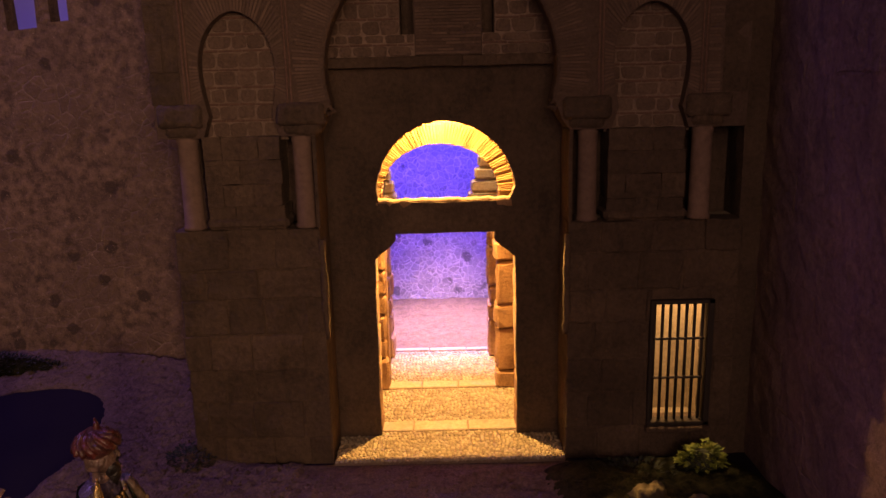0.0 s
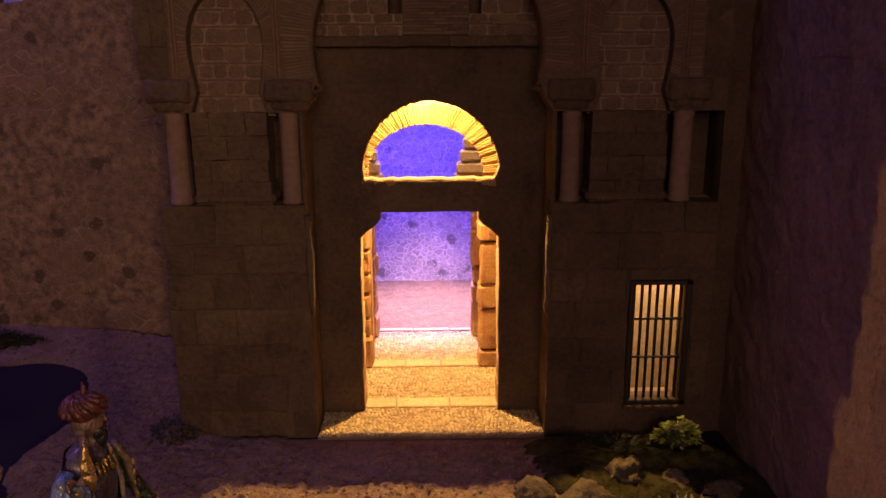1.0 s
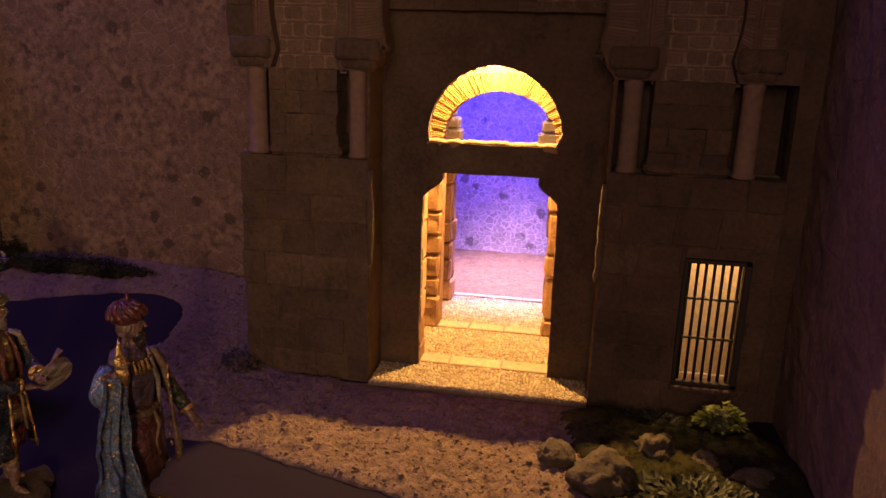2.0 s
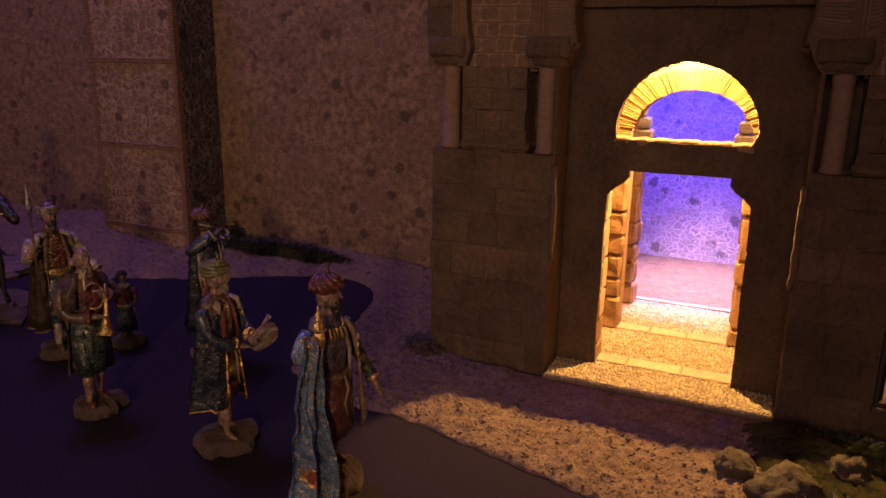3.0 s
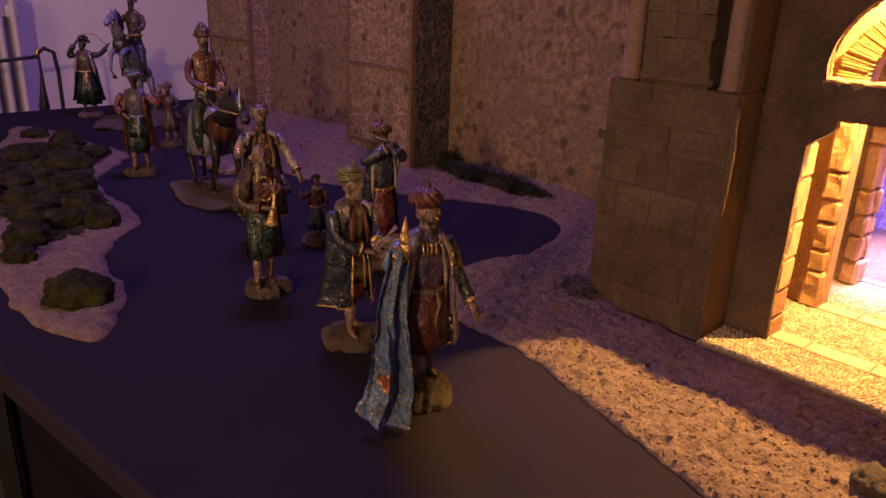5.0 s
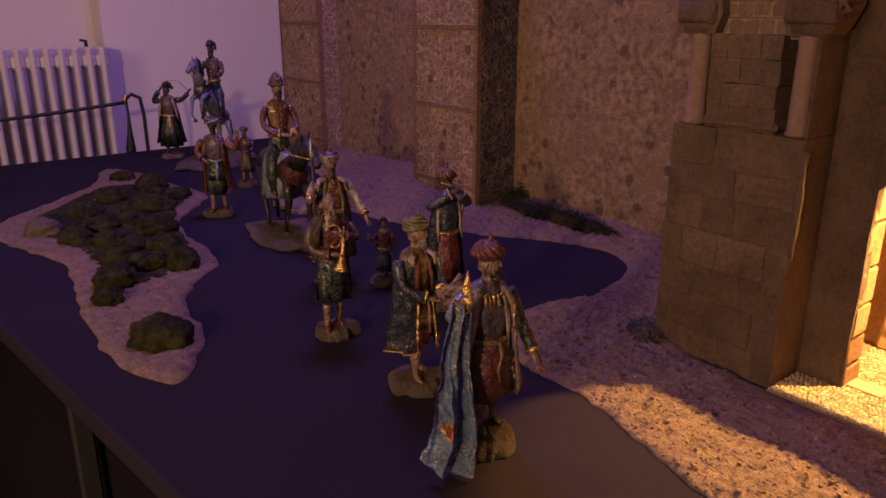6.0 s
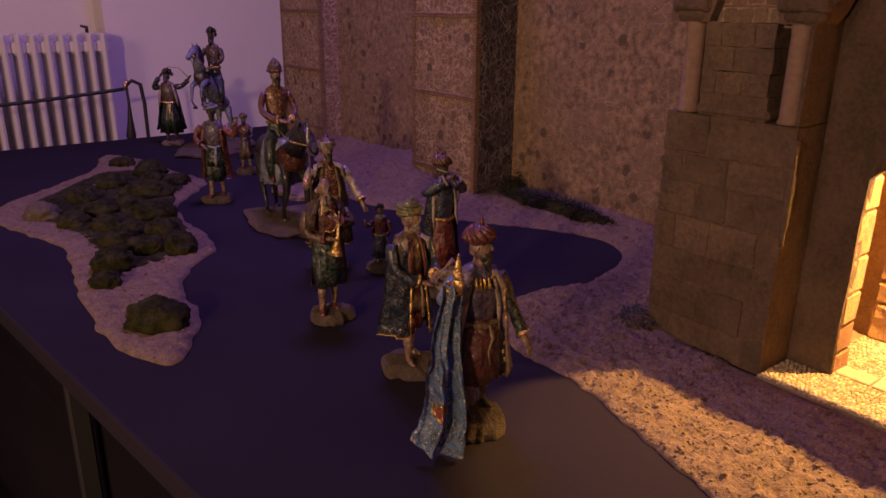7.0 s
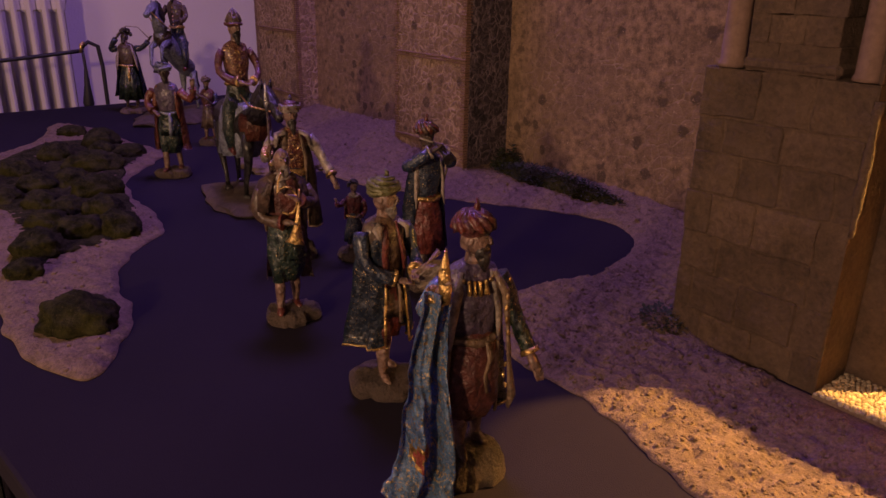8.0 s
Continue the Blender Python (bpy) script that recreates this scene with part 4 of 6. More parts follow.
def sand_sheet(name, poly, cell, height, label, seed, slope=None, mat=None, z0=0.0):
    """A raised, lumpy sheet of sand with a thin irregular rim."""
    poly = smooth_outline(poly, 2)
    xs, ys = [p[0] for p in poly], [p[1] for p in poly]
    nx, ny = int((max(xs) - min(xs)) / cell) + 3, int((max(ys) - min(ys)) / cell) + 3
    bm = bmesh.new()
    grid = {}
    off = Vector((seed, seed * 2, 0))
    for i in range(nx):
        for j in range(ny):
            x, y = min(xs) + (i - 1) * cell, min(ys) + (j - 1) * cell
            wob = 0.007 * noise.noise(Vector((x * 28, y * 28, seed))) + 0.0035 * noise.noise(Vector((x * 90, y * 90, seed)))
            d = edge_distance(x, y, poly) * (1 if inside(x, y, poly) else -1) + wob
            if d < -cell * 0.7:
                continue
            rise = min(1.0, max(0.0, d / 0.022)) ** 0.6
            z = 0.0008 + height * rise * (0.75 + 0.5 * noise.noise(Vector((x * 14, y * 14, 0)) + off))
            z += rise * 0.0030 * noise.noise(Vector((x * 70, y * 70, 0)) + off) + rise * 0.0036 * (0.5 - 2 * abs(noise.noise(Vector((x * 95, y * 95, 7)) + off))) + rise * 0.0026 * noise.noise(Vector((x * 150, y * 150, 3)) + off)
            if slope:
                z += rise * slope(x, y)
            grid[i, j] = bm.verts.new((x, y, max(z, 0.0006)))
    for i, j in grid:
        q = [grid.get(k) for k in ((i, j), (i + 1, j), (i + 1, j + 1), (i, j + 1))]
        if all(q):
            bm.faces.new(q)
    loose = [v for v in bm.verts if not v.link_faces]
    bmesh.ops.delete(bm, geom=loose, context="VERTS")
    for _ in range(4):
        move = {}
        for v in bm.verts:
            near = [e.other_vert(v) for e in v.link_edges if e.is_boundary]
            if len(near) == 2:
                move[v] = (v.co * 2 + near[0].co + near[1].co) / 4
        for v, co in move.items():
            v.co = co
    border = [e for e in bm.edges if e.is_boundary]
    made = bmesh.ops.extrude_edge_only(bm, edges=border)
    for v in made["geom"]:
        if isinstance(v, bmesh.types.BMVert):
            v.co.z = 0.0002
    for v in bm.verts:
        v.co.z += z0
    return tagged(finish(name, bm, mat or SAND, smooth=True), label, "ground", kind="structure")


def mound(x, y):
    a = 0.030 * math.exp(-(((x + 1.22) / 0.16) ** 2 + ((y - 0.24) / 0.12) ** 2))
    b = 0.016 * math.exp(-(((y - 0.36) / 0.06) ** 2)) if x < -0.3 else 0.0
    c = 0.010 * math.exp(-(((x + 0.42) / 0.12) ** 2 + ((y + 0.03) / 0.10) ** 2))
    d = 0.009 * math.exp(-((y / 0.030) ** 2)) if abs(x) < 0.17 else 0.0
    return a + b + c - d


MAIN = [(0.350, -0.010), (0.350, -0.34), (0.20, -0.30), (0.08, -0.262), (-0.02, -0.242), (-0.09, -0.221), (-0.161, -0.204), (-0.25, -0.176), (-0.291, -0.180), (-0.34, -0.183), (-0.400, -0.160), (-0.450, -0.108), (-0.468, -0.06),
        (-0.452, 0.00), (-0.448, 0.06), (-0.466, 0.12), (-0.487, 0.18), (-0.520, 0.225), (-0.565, 0.243), (-0.63, 0.236), (-0.70, 0.202), (-0.80, 0.130), (-0.90, 0.085), (-1.00, 0.035), (-1.12, 0.02), (-1.30, 0.09), (-1.45, 0.14), (-1.62, 0.19), (-1.84, 0.23), (-1.98, 0.40), (-0.30, 0.40), (-0.296, 0.004), (-0.136, -0.004), (0.136, -0.004)]
sand_main = sand_sheet("sand_ground", MAIN, 0.0031, 0.009, "strip of pale rough sand along the model walls", 1.0, mound)
ISLAND = [(-0.535, -0.528), (-0.61, -0.562), (-0.681, -0.574), (-0.78, -0.570), (-0.892, -0.563), (-0.97, -0.548), (-1.06, -0.538), (-1.15, -0.556), (-1.24, -0.590), (-1.34, -0.620), (-1.43, -0.600), (-1.50, -0.545), (-1.60, -0.440), (-1.722, -0.337), (-1.84, -0.310), (-1.90, -0.278), (-1.80, -0.225), (-1.712, -0.204), (-1.60, -0.198), (-1.52, -0.180), (-1.430, -0.160), (-1.36, -0.205), (-1.258, -0.301), (-1.16, -0.318), (-1.05, -0.318), (-0.925, -0.326), (-0.885, -0.385), (-0.823, -0.429), (-0.74, -0.447), (-0.655, -0.452), (-0.595, -0.488)]
sand_far = sand_sheet("sand_island", ISLAND, 0.0075, 0.007, "island of pale sand on the dark cloth", 5.0)


def clods(ground, count, x_range, y_range, size, seed, label):
    """Loose clods of sand, half sunk into the sheet they lie on; one mesh."""
    rng = random.Random(seed)
    me = ground.data
    tree = BVHTree.FromPolygons([v.co for v in me.vertices], [p.vertices for p in me.polygons])
    t = bmesh.new()
    bmesh.ops.create_icosphere(t, subdivisions=1, radius=1.0)
    t.verts.ensure_lookup_table()
    tv, tf = [v.co.copy() for v in t.verts], [[v.index for v in f.verts] for f in t.faces]
    t.free()
    verts, faces = [], []
    for _ in range(count):
        x, y = rng.uniform(*x_range), rng.uniform(*y_range)
        hit = tree.ray_cast(Vector((x, y, 0.2)), Vector((0, 0, -1)))[0]
        if hit is None or hit.z < 0.003:
            continue
        r = rng.uniform(size[0], size[1]) * (1.0 if rng.random() < 0.8 else 1.5)
        m = Matrix.Rotation(rng.uniform(0, 6.28), 3, "Z")
        k = Vector((r * rng.uniform(0.8, 1.4), r, r * rng.uniform(0.6, 0.95)))
        base = len(verts)
        for v in tv:
            q = 1 + rng.uniform(-0.22, 0.22)
            verts.append(hit + m @ Vector((v.x * k.x * q, v.y * k.y * q, v.z * k.z * q)))
        faces += [[base + i for i in f] for f in tf]
    out = bpy.data.meshes.new("sand_clods")
    out.from_pydata(verts, [], faces)
    out.materials.append(SAND)
    for p in out.polygons:
        p.use_smooth = True
    return tagged(new("sand_clods", out), label, "sand", kind="stuff")


clods(sand_main, 9000, (-0.52, 0.34), (-0.33, 0.10), (0.0008, 0.0020), 91, "loose clods of coarse sand in front of the gate")
clods(sand_main, 3500, (-1.85, -0.30), (0.04, 0.345), (0.0010, 0.0022), 92, "loose clods of coarse sand along the wall")
clods(sand_far, 2600, (-1.85, -0.55), (-0.60, -0.13), (0.0010, 0.0024), 93, "loose clods of coarse sand on the island")


def clump(name, x, y, z, rx, ry, rz, mat, label, category, seed, group="", rough=0.16):
    """A rounded irregular stone or moss cushion."""
    bm = bmesh.new()
    bmesh.ops.create_icosphere(bm, subdivisions=4, radius=1.0)
    for v in bm.verts:
        k = 1 + rough * noise.noise(v.co * 1.6 + Vector((seed, 0, 0))) + rough * 0.5 * noise.noise(v.co * 4.5 + Vector((0, seed, 0))) + rough * 0.55 * noise.noise(v.co * 11 + Vector((0, 0, seed)))
        v.co = v.co * k
        v.co.z = max(v.co.z, -0.30)
        v.co = Vector((v.co.x * rx, v.co.y * ry, v.co.z * rz + 0.25 * rz))
    ob = finish(name, bm, mat, smooth=True)
    ob.matrix_world = pose(x, y, z, 0, 0, seed * 47 % 360)
    return tagged(ob, label, category, group)


MAT = [(-0.845, -0.540), (-0.835, -0.520), (-0.912, -0.480), (-0.925, -0.375), (-1.05, -0.335), (-1.176, -0.325), (-1.30, -0.290), (-1.41, -0.215), (-1.52, -0.215), (-1.60, -0.245), (-1.655, -0.335), (-1.56, -0.420), (-1.48, -0.480), (-1.40, -0.553), (-1.26, -0.531), (-1.142, -0.495), (-1.02, -0.505), (-0.90, -0.535)]
sand_sheet("moss_mat", MAT, 0.0075, 0.005, "mat of dark green moss on the sand island", 8.0, None, MOSS, 0.0060)
rng = random.Random(12)
CUSHIONS = ((-0.666, -0.510, 0.037), (-0.963, -0.438, 0.037), (-0.922, -0.498, 0.034), (-0.954, -0.388, 0.033), (-1.035, -0.465, 0.031), (-1.159, -0.365, 0.038), (-1.258, -0.384, 0.034), (-1.211, -0.497, 0.030), (-1.296, -0.535, 0.034), (-0.850, -0.528, 0.022), (-1.087, -0.427, 0.032),
            (-1.374, -0.446, 0.036), (-1.345, -0.327, 0.045), (-1.419, -0.240, 0.030), (-1.479, -0.363, 0.038), (-1.050, -0.384, 0.031), (-1.700, -0.285, 0.026), (-1.55, -0.26, 0.04), (-1.46, -0.28, 0.034), (-1.14, -0.452, 0.03), (-1.25, -0.44, 0.034))
for i, (x, y, r) in enumerate(CUSHIONS):
    stone = i == 8
    clump("mossy_stone" if stone else "moss_cushion", x, y, 0.006, r * rng.uniform(0.95, 1.2), r * rng.uniform(0.75, 0.95), r * rng.uniform(0.60, 0.80), ROCK if stone else MOSS, "mossy grey stone on the sand island" if stone else "rounded dark green moss cushion on the sand island", "stone" if stone else "moss", i + 1.0, "" if stone else "moss cushions on the island", 0.22)
for i, (x, y, r, h) in enumerate(((0.103, -0.143, 0.017, 1.0), (0.150, -0.180, 0.027, 0.95), (0.204, -0.112, 0.020, 1.0), (0.252, -0.128, 0.016, 0.8), (0.292, -0.150, 0.020, 0.7), (0.105, -0.262, 0.022, 0.6))):
    clump("rock", x, y, 0.006, r * 1.15, r, r * h, ROCK, "rounded brown stone lying on the sand", "stone", 30.0 + i, "stones by the gate", 0.3)


def leaves(name, cx, cy, z, spread, height, count, size, mat, label, category, seed):
    """A low plant: a heap of small folded leaves on short stalks, one mesh."""
    rng = random.Random(seed)
    bm = bmesh.new()
    for _ in range(count):
        a, r = rng.uniform(0, 6.283), math.sqrt(rng.random())
        hgt = height * (1 - r * r) * rng.uniform(0.25, 1.0) + 0.001
        p = Vector((spread[0] * r * math.cos(a), spread[1] * r * math.sin(a), hgt))
        d = Vector((math.cos(a) + rng.uniform(-0.7, 0.7), math.sin(a) + rng.uniform(-0.7, 0.7), rng.uniform(-0.2, 0.9))).normalized()
        s = d.cross(Vector((0, 0, 1)))
        s = s.normalized() if s.length > 0.01 else Vector((1, 0, 0))
        k = size * rng.uniform(0.6, 1.3)
        up = s.cross(d) * k * 0.12
        v = [bm.verts.new(q) for q in (p, p + d * k * 0.5 + s * k * 0.3 + up, p + d * k, p + d * k * 0.5 - s * k * 0.3 + up, p + d * k * 0.5)]
        bm.faces.new((v[0], v[1], v[4]))
        bm.faces.new((v[1], v[2], v[4]))
        bm.faces.new((v[2], v[3], v[4]))
        bm.faces.new((v[3], v[0], v[4]))
    plant = empty(name, pose(cx, cy, z), label, category)
    part("foliage", bm, mat, plant)
    if name == "corner_shrub":
        return
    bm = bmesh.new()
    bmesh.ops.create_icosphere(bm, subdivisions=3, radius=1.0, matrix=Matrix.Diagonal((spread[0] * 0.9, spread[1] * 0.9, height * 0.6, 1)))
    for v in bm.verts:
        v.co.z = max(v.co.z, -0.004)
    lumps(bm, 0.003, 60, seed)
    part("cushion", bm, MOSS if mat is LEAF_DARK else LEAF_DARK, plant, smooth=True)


sand_sheet("moss_patch", [(0.095, -0.022), (0.20, -0.016), (0.348, -0.016), (0.348, -0.235), (0.25, -0.275), (0.165, -0.265), (0.135, -0.215), (0.16, -0.165), (0.115, -0.115)], 0.006, 0.012, "patch of dark moss and soil by the gate", 9.0, None, MOSS, 0.006)
leaves("green_plant", 0.279, -0.045, 0.016, (0.023, 0.016), 0.026, 240, 0.009, LEAF, "small bright yellow-green plant by the gate", "plant", 1)
leaves("dark_shrub", 0.200, -0.050, 0.006, (0.080, 0.030), 0.010, 500, 0.007, LEAF_DARK, "low dark shrub growing along the gate wall", "plant", 2)
leaves("ivy_plant", 0.235, -0.205, 0.006, (0.075, 0.055), 0.022, 700, 0.010, LEAF_DARK, "low leafy dark plant among the stones", "plant", 3)
leaves("corner_shrub", -0.305, -0.004, 0.008, (0.030, 0.022), 0.022, 420, 0.005, LEAF_DARK, "tuft of dark foliage at the corner of the gate", "plant", 4)
leaves("wall_hedge", -0.765, 0.300, 0.012, (0.165, 0.030), 0.030, 2200, 0.0065, LEAF_DARK, "low dark green hedge at the foot of the rubble wall", "hedge", 5)
leaves("wall_bush", -0.905, 0.318, 0.012, (0.030, 0.025), 0.046, 320, 0.009, LEAF_DARK, "dark bush in the corner beside the tower", "plant", 6)

# ---------------------------------------------------------------- clay figures of the procession


def ring_loft(bm, rings, slot, n=18, arc=None, fold=0.0, folds=7, seed=0.0, thick=None):
    """Elliptical rings (z, cx, cy, rx, ry) joined into a robe or body; arc: degrees (from, to) of an open coat."""
    rows = []
    for z, cx, cy, rx, ry in rings:
        row = []
        low = ((rings[0][0] - z) / max(1e-6, rings[0][0] - rings[-1][0])) * 1.5
        m = n + (1 if arc else 0)
        for i in range(m):
            a = math.radians(arc[0] + (arc[1] - arc[0]) * i / n) if arc else 2 * math.pi * i / n
            k = 1 + fold * low * math.sin(folds * a + seed) + 0.4 * fold * low * math.sin((folds * 2 + 1) * a + seed * 2)
            row.append(bm.verts.new((cx + rx * k * math.cos(a), cy + ry * k * math.sin(a), z)))
        rows.append(row)
    made = []
    for a, b in zip(rows, rows[1:]):
        m = len(a)
        for i in range(m - 1 if arc else m):
            f = bm.faces.new((a[i], a[(i + 1) % m], b[(i + 1) % m], b[i]))
            f.material_index, f.smooth = slot, True
            made.append(f)
    if not arc:
        for row in (rows[0], rows[-1]):
            bm.faces.new(row).material_index = slot
    elif thick:
        bmesh.ops.solidify(bm, geom=made, thickness=thick)
    return rows


def bend(a, b, c, k=4):
    """Points of a bent limb from a over b to c."""
    a, b, c = Vector(a), Vector(b), Vector(c)
    out = []
    for i in range(2 * k + 1):
        f = i / (2 * k)
        out.append((1 - f) ** 2 * a + 2 * f * (1 - f) * (b * 1.35 - (a + c) * 0.175) + f * f * c)
    return out


def arm(bm, a, b, c, sleeve, skin, cuff=None, fat=1.0, bare=0.0):
    pts = bend(a, b, c)
    rad = [0.030, 0.032, 0.030, 0.027, 0.026, 0.025, 0.025, 0.027, 0.029]
    cut = 9 - int(bare * 8)
    tube(bm, pts[:cut], [r * fat for r in rad[:cut]], 10, SLOT[sleeve])
    if bare:
        tube(bm, pts[cut - 1:], [0.021] * (10 - cut), 8, SLOT[skin])
    d = (pts[-1] - pts[-2]).normalized()
    if cuff:
        tube(bm, [pts[-1] - d * 0.006, pts[-1] + d * 0.010], 0.034 * fat, 10, SLOT[cuff])
    e = pts[-1] + d * 0.012
    tube(bm, [e - d * 0.01, e + d * 0.018, e + d * 0.045, e + d * 0.062], [0.015, 0.021, 0.019, 0.010], 8, SLOT[skin], 0.7)
    side = d.cross(Vector((0, 0, 1)))
    side = side.normalized() if side.length > 0.1 else Vector((1, 0, 0))
    for k in (-1.2, -0.4, 0.4, 1.2):
        p = e + d * 0.045 + side * 0.010 * k
        tube(bm, [p, p + d * 0.022 + side * 0.003 * k, p + d * 0.040 + Vector((0, 0, -0.006))], [0.0062, 0.0058, 0.0042], 6, SLOT[skin])
    return e + d * 0.04


def build_head(bm, c, turn, skin, hair, beard=1.0, hat=None, hat_a="red", hat_b="gilt"):
    """Head at c facing along the angle turn (degrees from +y), with beard and head-dress."""
    m = Matrix.Translation(c) @ Matrix.Rotation(radians(turn), 4, "Z")

    def at(x, y, z):
        return m @ Vector((x, y, z))
    rot = Matrix.Rotation(radians(turn), 4, "Z")
    ball(bm, c, (0.046, 0.056, 0.062), SLOT[skin], 14, rot)
    ball(bm, at(0, 0.018, -0.030), (0.034, 0.036, 0.032), SLOT[skin], 10, rot)
    tube(bm, [at(0, 0.048, 0.016), at(0, 0.060, -0.002), at(0, 0.064, -0.012), at(0, 0.052, -0.016)], [0.006, 0.009, 0.011, 0.006], 6, SLOT[skin])
    for sx in (-1, 1):
        ball(bm, at(sx * 0.019, 0.0475, 0.008), (0.0065, 0.004, 0.0035), SLOT["hair"], 6, rot)
        tube(bm, [at(sx * 0.008, 0.053, 0.020), at(sx * 0.020, 0.052, 0.024), at(sx * 0.032, 0.044, 0.019)], [0.003, 0.004, 0.002], 5, SLOT[hair])
        ball(bm, at(sx * 0.046, -0.002, -0.002), (0.007, 0.012, 0.016), SLOT[skin], 6, rot)
    tube(bm, [at(-0.022, 0.048, -0.026), at(-0.010, 0.056, -0.021), at(0.010, 0.056, -0.021), at(0.022, 0.048, -0.026)], [0.003, 0.006, 0.006, 0.003], 6, SLOT[hair])
    if beard:
        ball(bm, at(0, 0.030, -0.046), (0.036, 0.030, 0.024 + 0.010 * beard), SLOT[hair], 10, rot)
        tube(bm, [at(0, 0.034, -0.050), at(0, 0.042, -0.070 - 0.02 * beard), at(0, 0.046, -0.080 - 0.045 * beard)], [0.030, 0.022, 0.006], 8, SLOT[hair])
    if hat == "turban":
        for i in range(6):
            z, r = 0.030 + 0.011 * i, (0.057, 0.066, 0.069, 0.066, 0.056, 0.040)[i]
            pts = [at(r * math.cos(a), -0.004 + r * 1.05 * math.sin(a), z + 0.011 * math.sin(a + i * 1.1)) for a in (2 * math.pi * k / 16 for k in range(17))]
            tube(bm, pts, 0.0125, 6, SLOT[hat_a] if i % 2 == 0 or hat_b == hat_a else SLOT[hat_b])
        ball(bm, at(0, -0.004, 0.062), (0.058, 0.062, 0.042), SLOT[hat_a], 12)
        tube(bm, [at(0, 0.01, 0.097), at(0, 0.012, 0.118), at(0, 0.006, 0.134)], [0.011, 0.010, 0.002], 6, SLOT[hat_b])
    elif hat == "striped":
        ball(bm, at(0, -0.006, 0.054), (0.068, 0.072, 0.054), SLOT[hat_a], 14)
        for i in range(13):
            b = math.pi * 2 * i / 13
            pts = [at(0.072 * math.cos(b + f * 0.9) * math.cos(f * 1.25), -0.006 + 0.076 * math.sin(b + f * 0.9) * math.cos(f * 1.25), 0.038 + 0.066 * math.sin(f * 1.25)) for f in (0, 0.25, 0.5, 0.75, 1.0)]
            tube(bm, pts, [0.012, 0.013, 0.012, 0.010, 0.006], 6, SLOT[hat_b if i % 2 else hat_a])
        tube(bm, [at(0, 0, 0.098), at(0.004, 0.004, 0.122), at(0.010, 0.002, 0.146)], [0.014, 0.010, 0.003], 6, SLOT[hat_b])
    elif hat == "crown":
        ball(bm, at(0, -0.006, 0.056), (0.058, 0.062, 0.050), SLOT[hat_a], 12)
        ring = []
        for z, r in ((0.022, 0.058), (0.026, 0.066), (0.072, 0.076), (0.078, 0.068)):
            ring.append([at(r * math.cos(2 * math.pi * k / 18), -0.004 + r * math.sin(2 * math.pi * k / 18), z + 0.004 * math.cos(4 * math.pi * k / 18 * 2)) for k in range(19)])
        for p, q in zip(ring, ring[1:]):
            for k in range(18):
                f = bm.faces.new([bm.verts.new(v) for v in (p[k], p[k + 1], q[k + 1], q[k])])
                f.material_index = SLOT[hat_b]
        for k in range(9):
            a = 2 * math.pi * k / 9
            ball(bm, at(0.072 * math.cos(a), -0.004 + 0.072 * math.sin(a), 0.048), (0.009, 0.009, 0.010), SLOT["gold_brocade"], 6)
        tube(bm, [at(0, 0, 0.098), at(0, 0, 0.120), at(0.006, 0, 0.138)], [0.018, 0.012, 0.004], 7, SLOT["violet"])
    elif hat == "helmet":
        ball(bm, at(0, -0.004, 0.040), (0.062, 0.066, 0.056), SLOT[hat_a], 12)
        tube(bm, [at(0, 0, 0.070), at(0, 0, 0.098), at(0, 0, 0.110), at(0, 0, 0.128)], [0.050, 0.034, 0.016, 0.004], 10, SLOT[hat_a])
        for k in range(8):
            b = math.pi * k / 4
            tube(bm, [at(0.066 * math.cos(b), -0.004 + 0.070 * math.sin(b), 0.045), at(0.046 * math.cos(b), 0.046 * math.sin(b), 0.082), at(0.016 * math.cos(b), 0.016 * math.sin(b), 0.116)], [0.005, 0.005, 0.004], 5, SLOT["tan"])
        tube(bm, [at(0.066 * math.cos(a), -0.004 + 0.070 * math.sin(a), 0.026) for a in (2 * math.pi * k / 14 for k in range(15))], 0.011, 6, SLOT[hat_b])
    elif hat == "curls":
        rng = random.Random(3)
        for _ in range(46):
            a, e = rng.uniform(0, 6.28), rng.uniform(0.0, 1.5)
            if math.sin(a) > 0.5 and e < 0.5:
                continue
            p = at(0.052 * math.cos(a) * math.cos(e), -0.010 + 0.058 * math.sin(a) * math.cos(e), 0.012 + 0.062 * math.sin(e))
            ball(bm, p + (p - at(0, -0.008, 0.010)) * 0.30, (0.024, 0.024, 0.024), SLOT[hat_a], 6)
    else:
        tube(bm, [at(0.050 * math.cos(a), -0.008 + 0.056 * math.sin(a), -0.008 + 0.006 * math.sin(3 * a)) for a in (math.pi + math.pi * k / 10 for k in range(11))], [0.008] + [0.013] * 9 + [0.008], 7, SLOT[hair])


def head(bm, c, *rest):
    """A head, a little under life proportion, on the neck of a figure."""
    h = bmesh.new()
    build_head(h, c, *rest)
    k = Matrix.Translation(c) @ Matrix.Diagonal((0.93, 0.93, 0.94, 1)) @ Matrix.Translation(-Vector(c))
    h.transform(Matrix.Translation((0, 0, -0.008)) @ k)
    me = bpy.data.meshes.new("t")
    h.to_mesh(me)
    h.free()
    bm.from_mesh(me)
    bpy.data.meshes.remove(me)


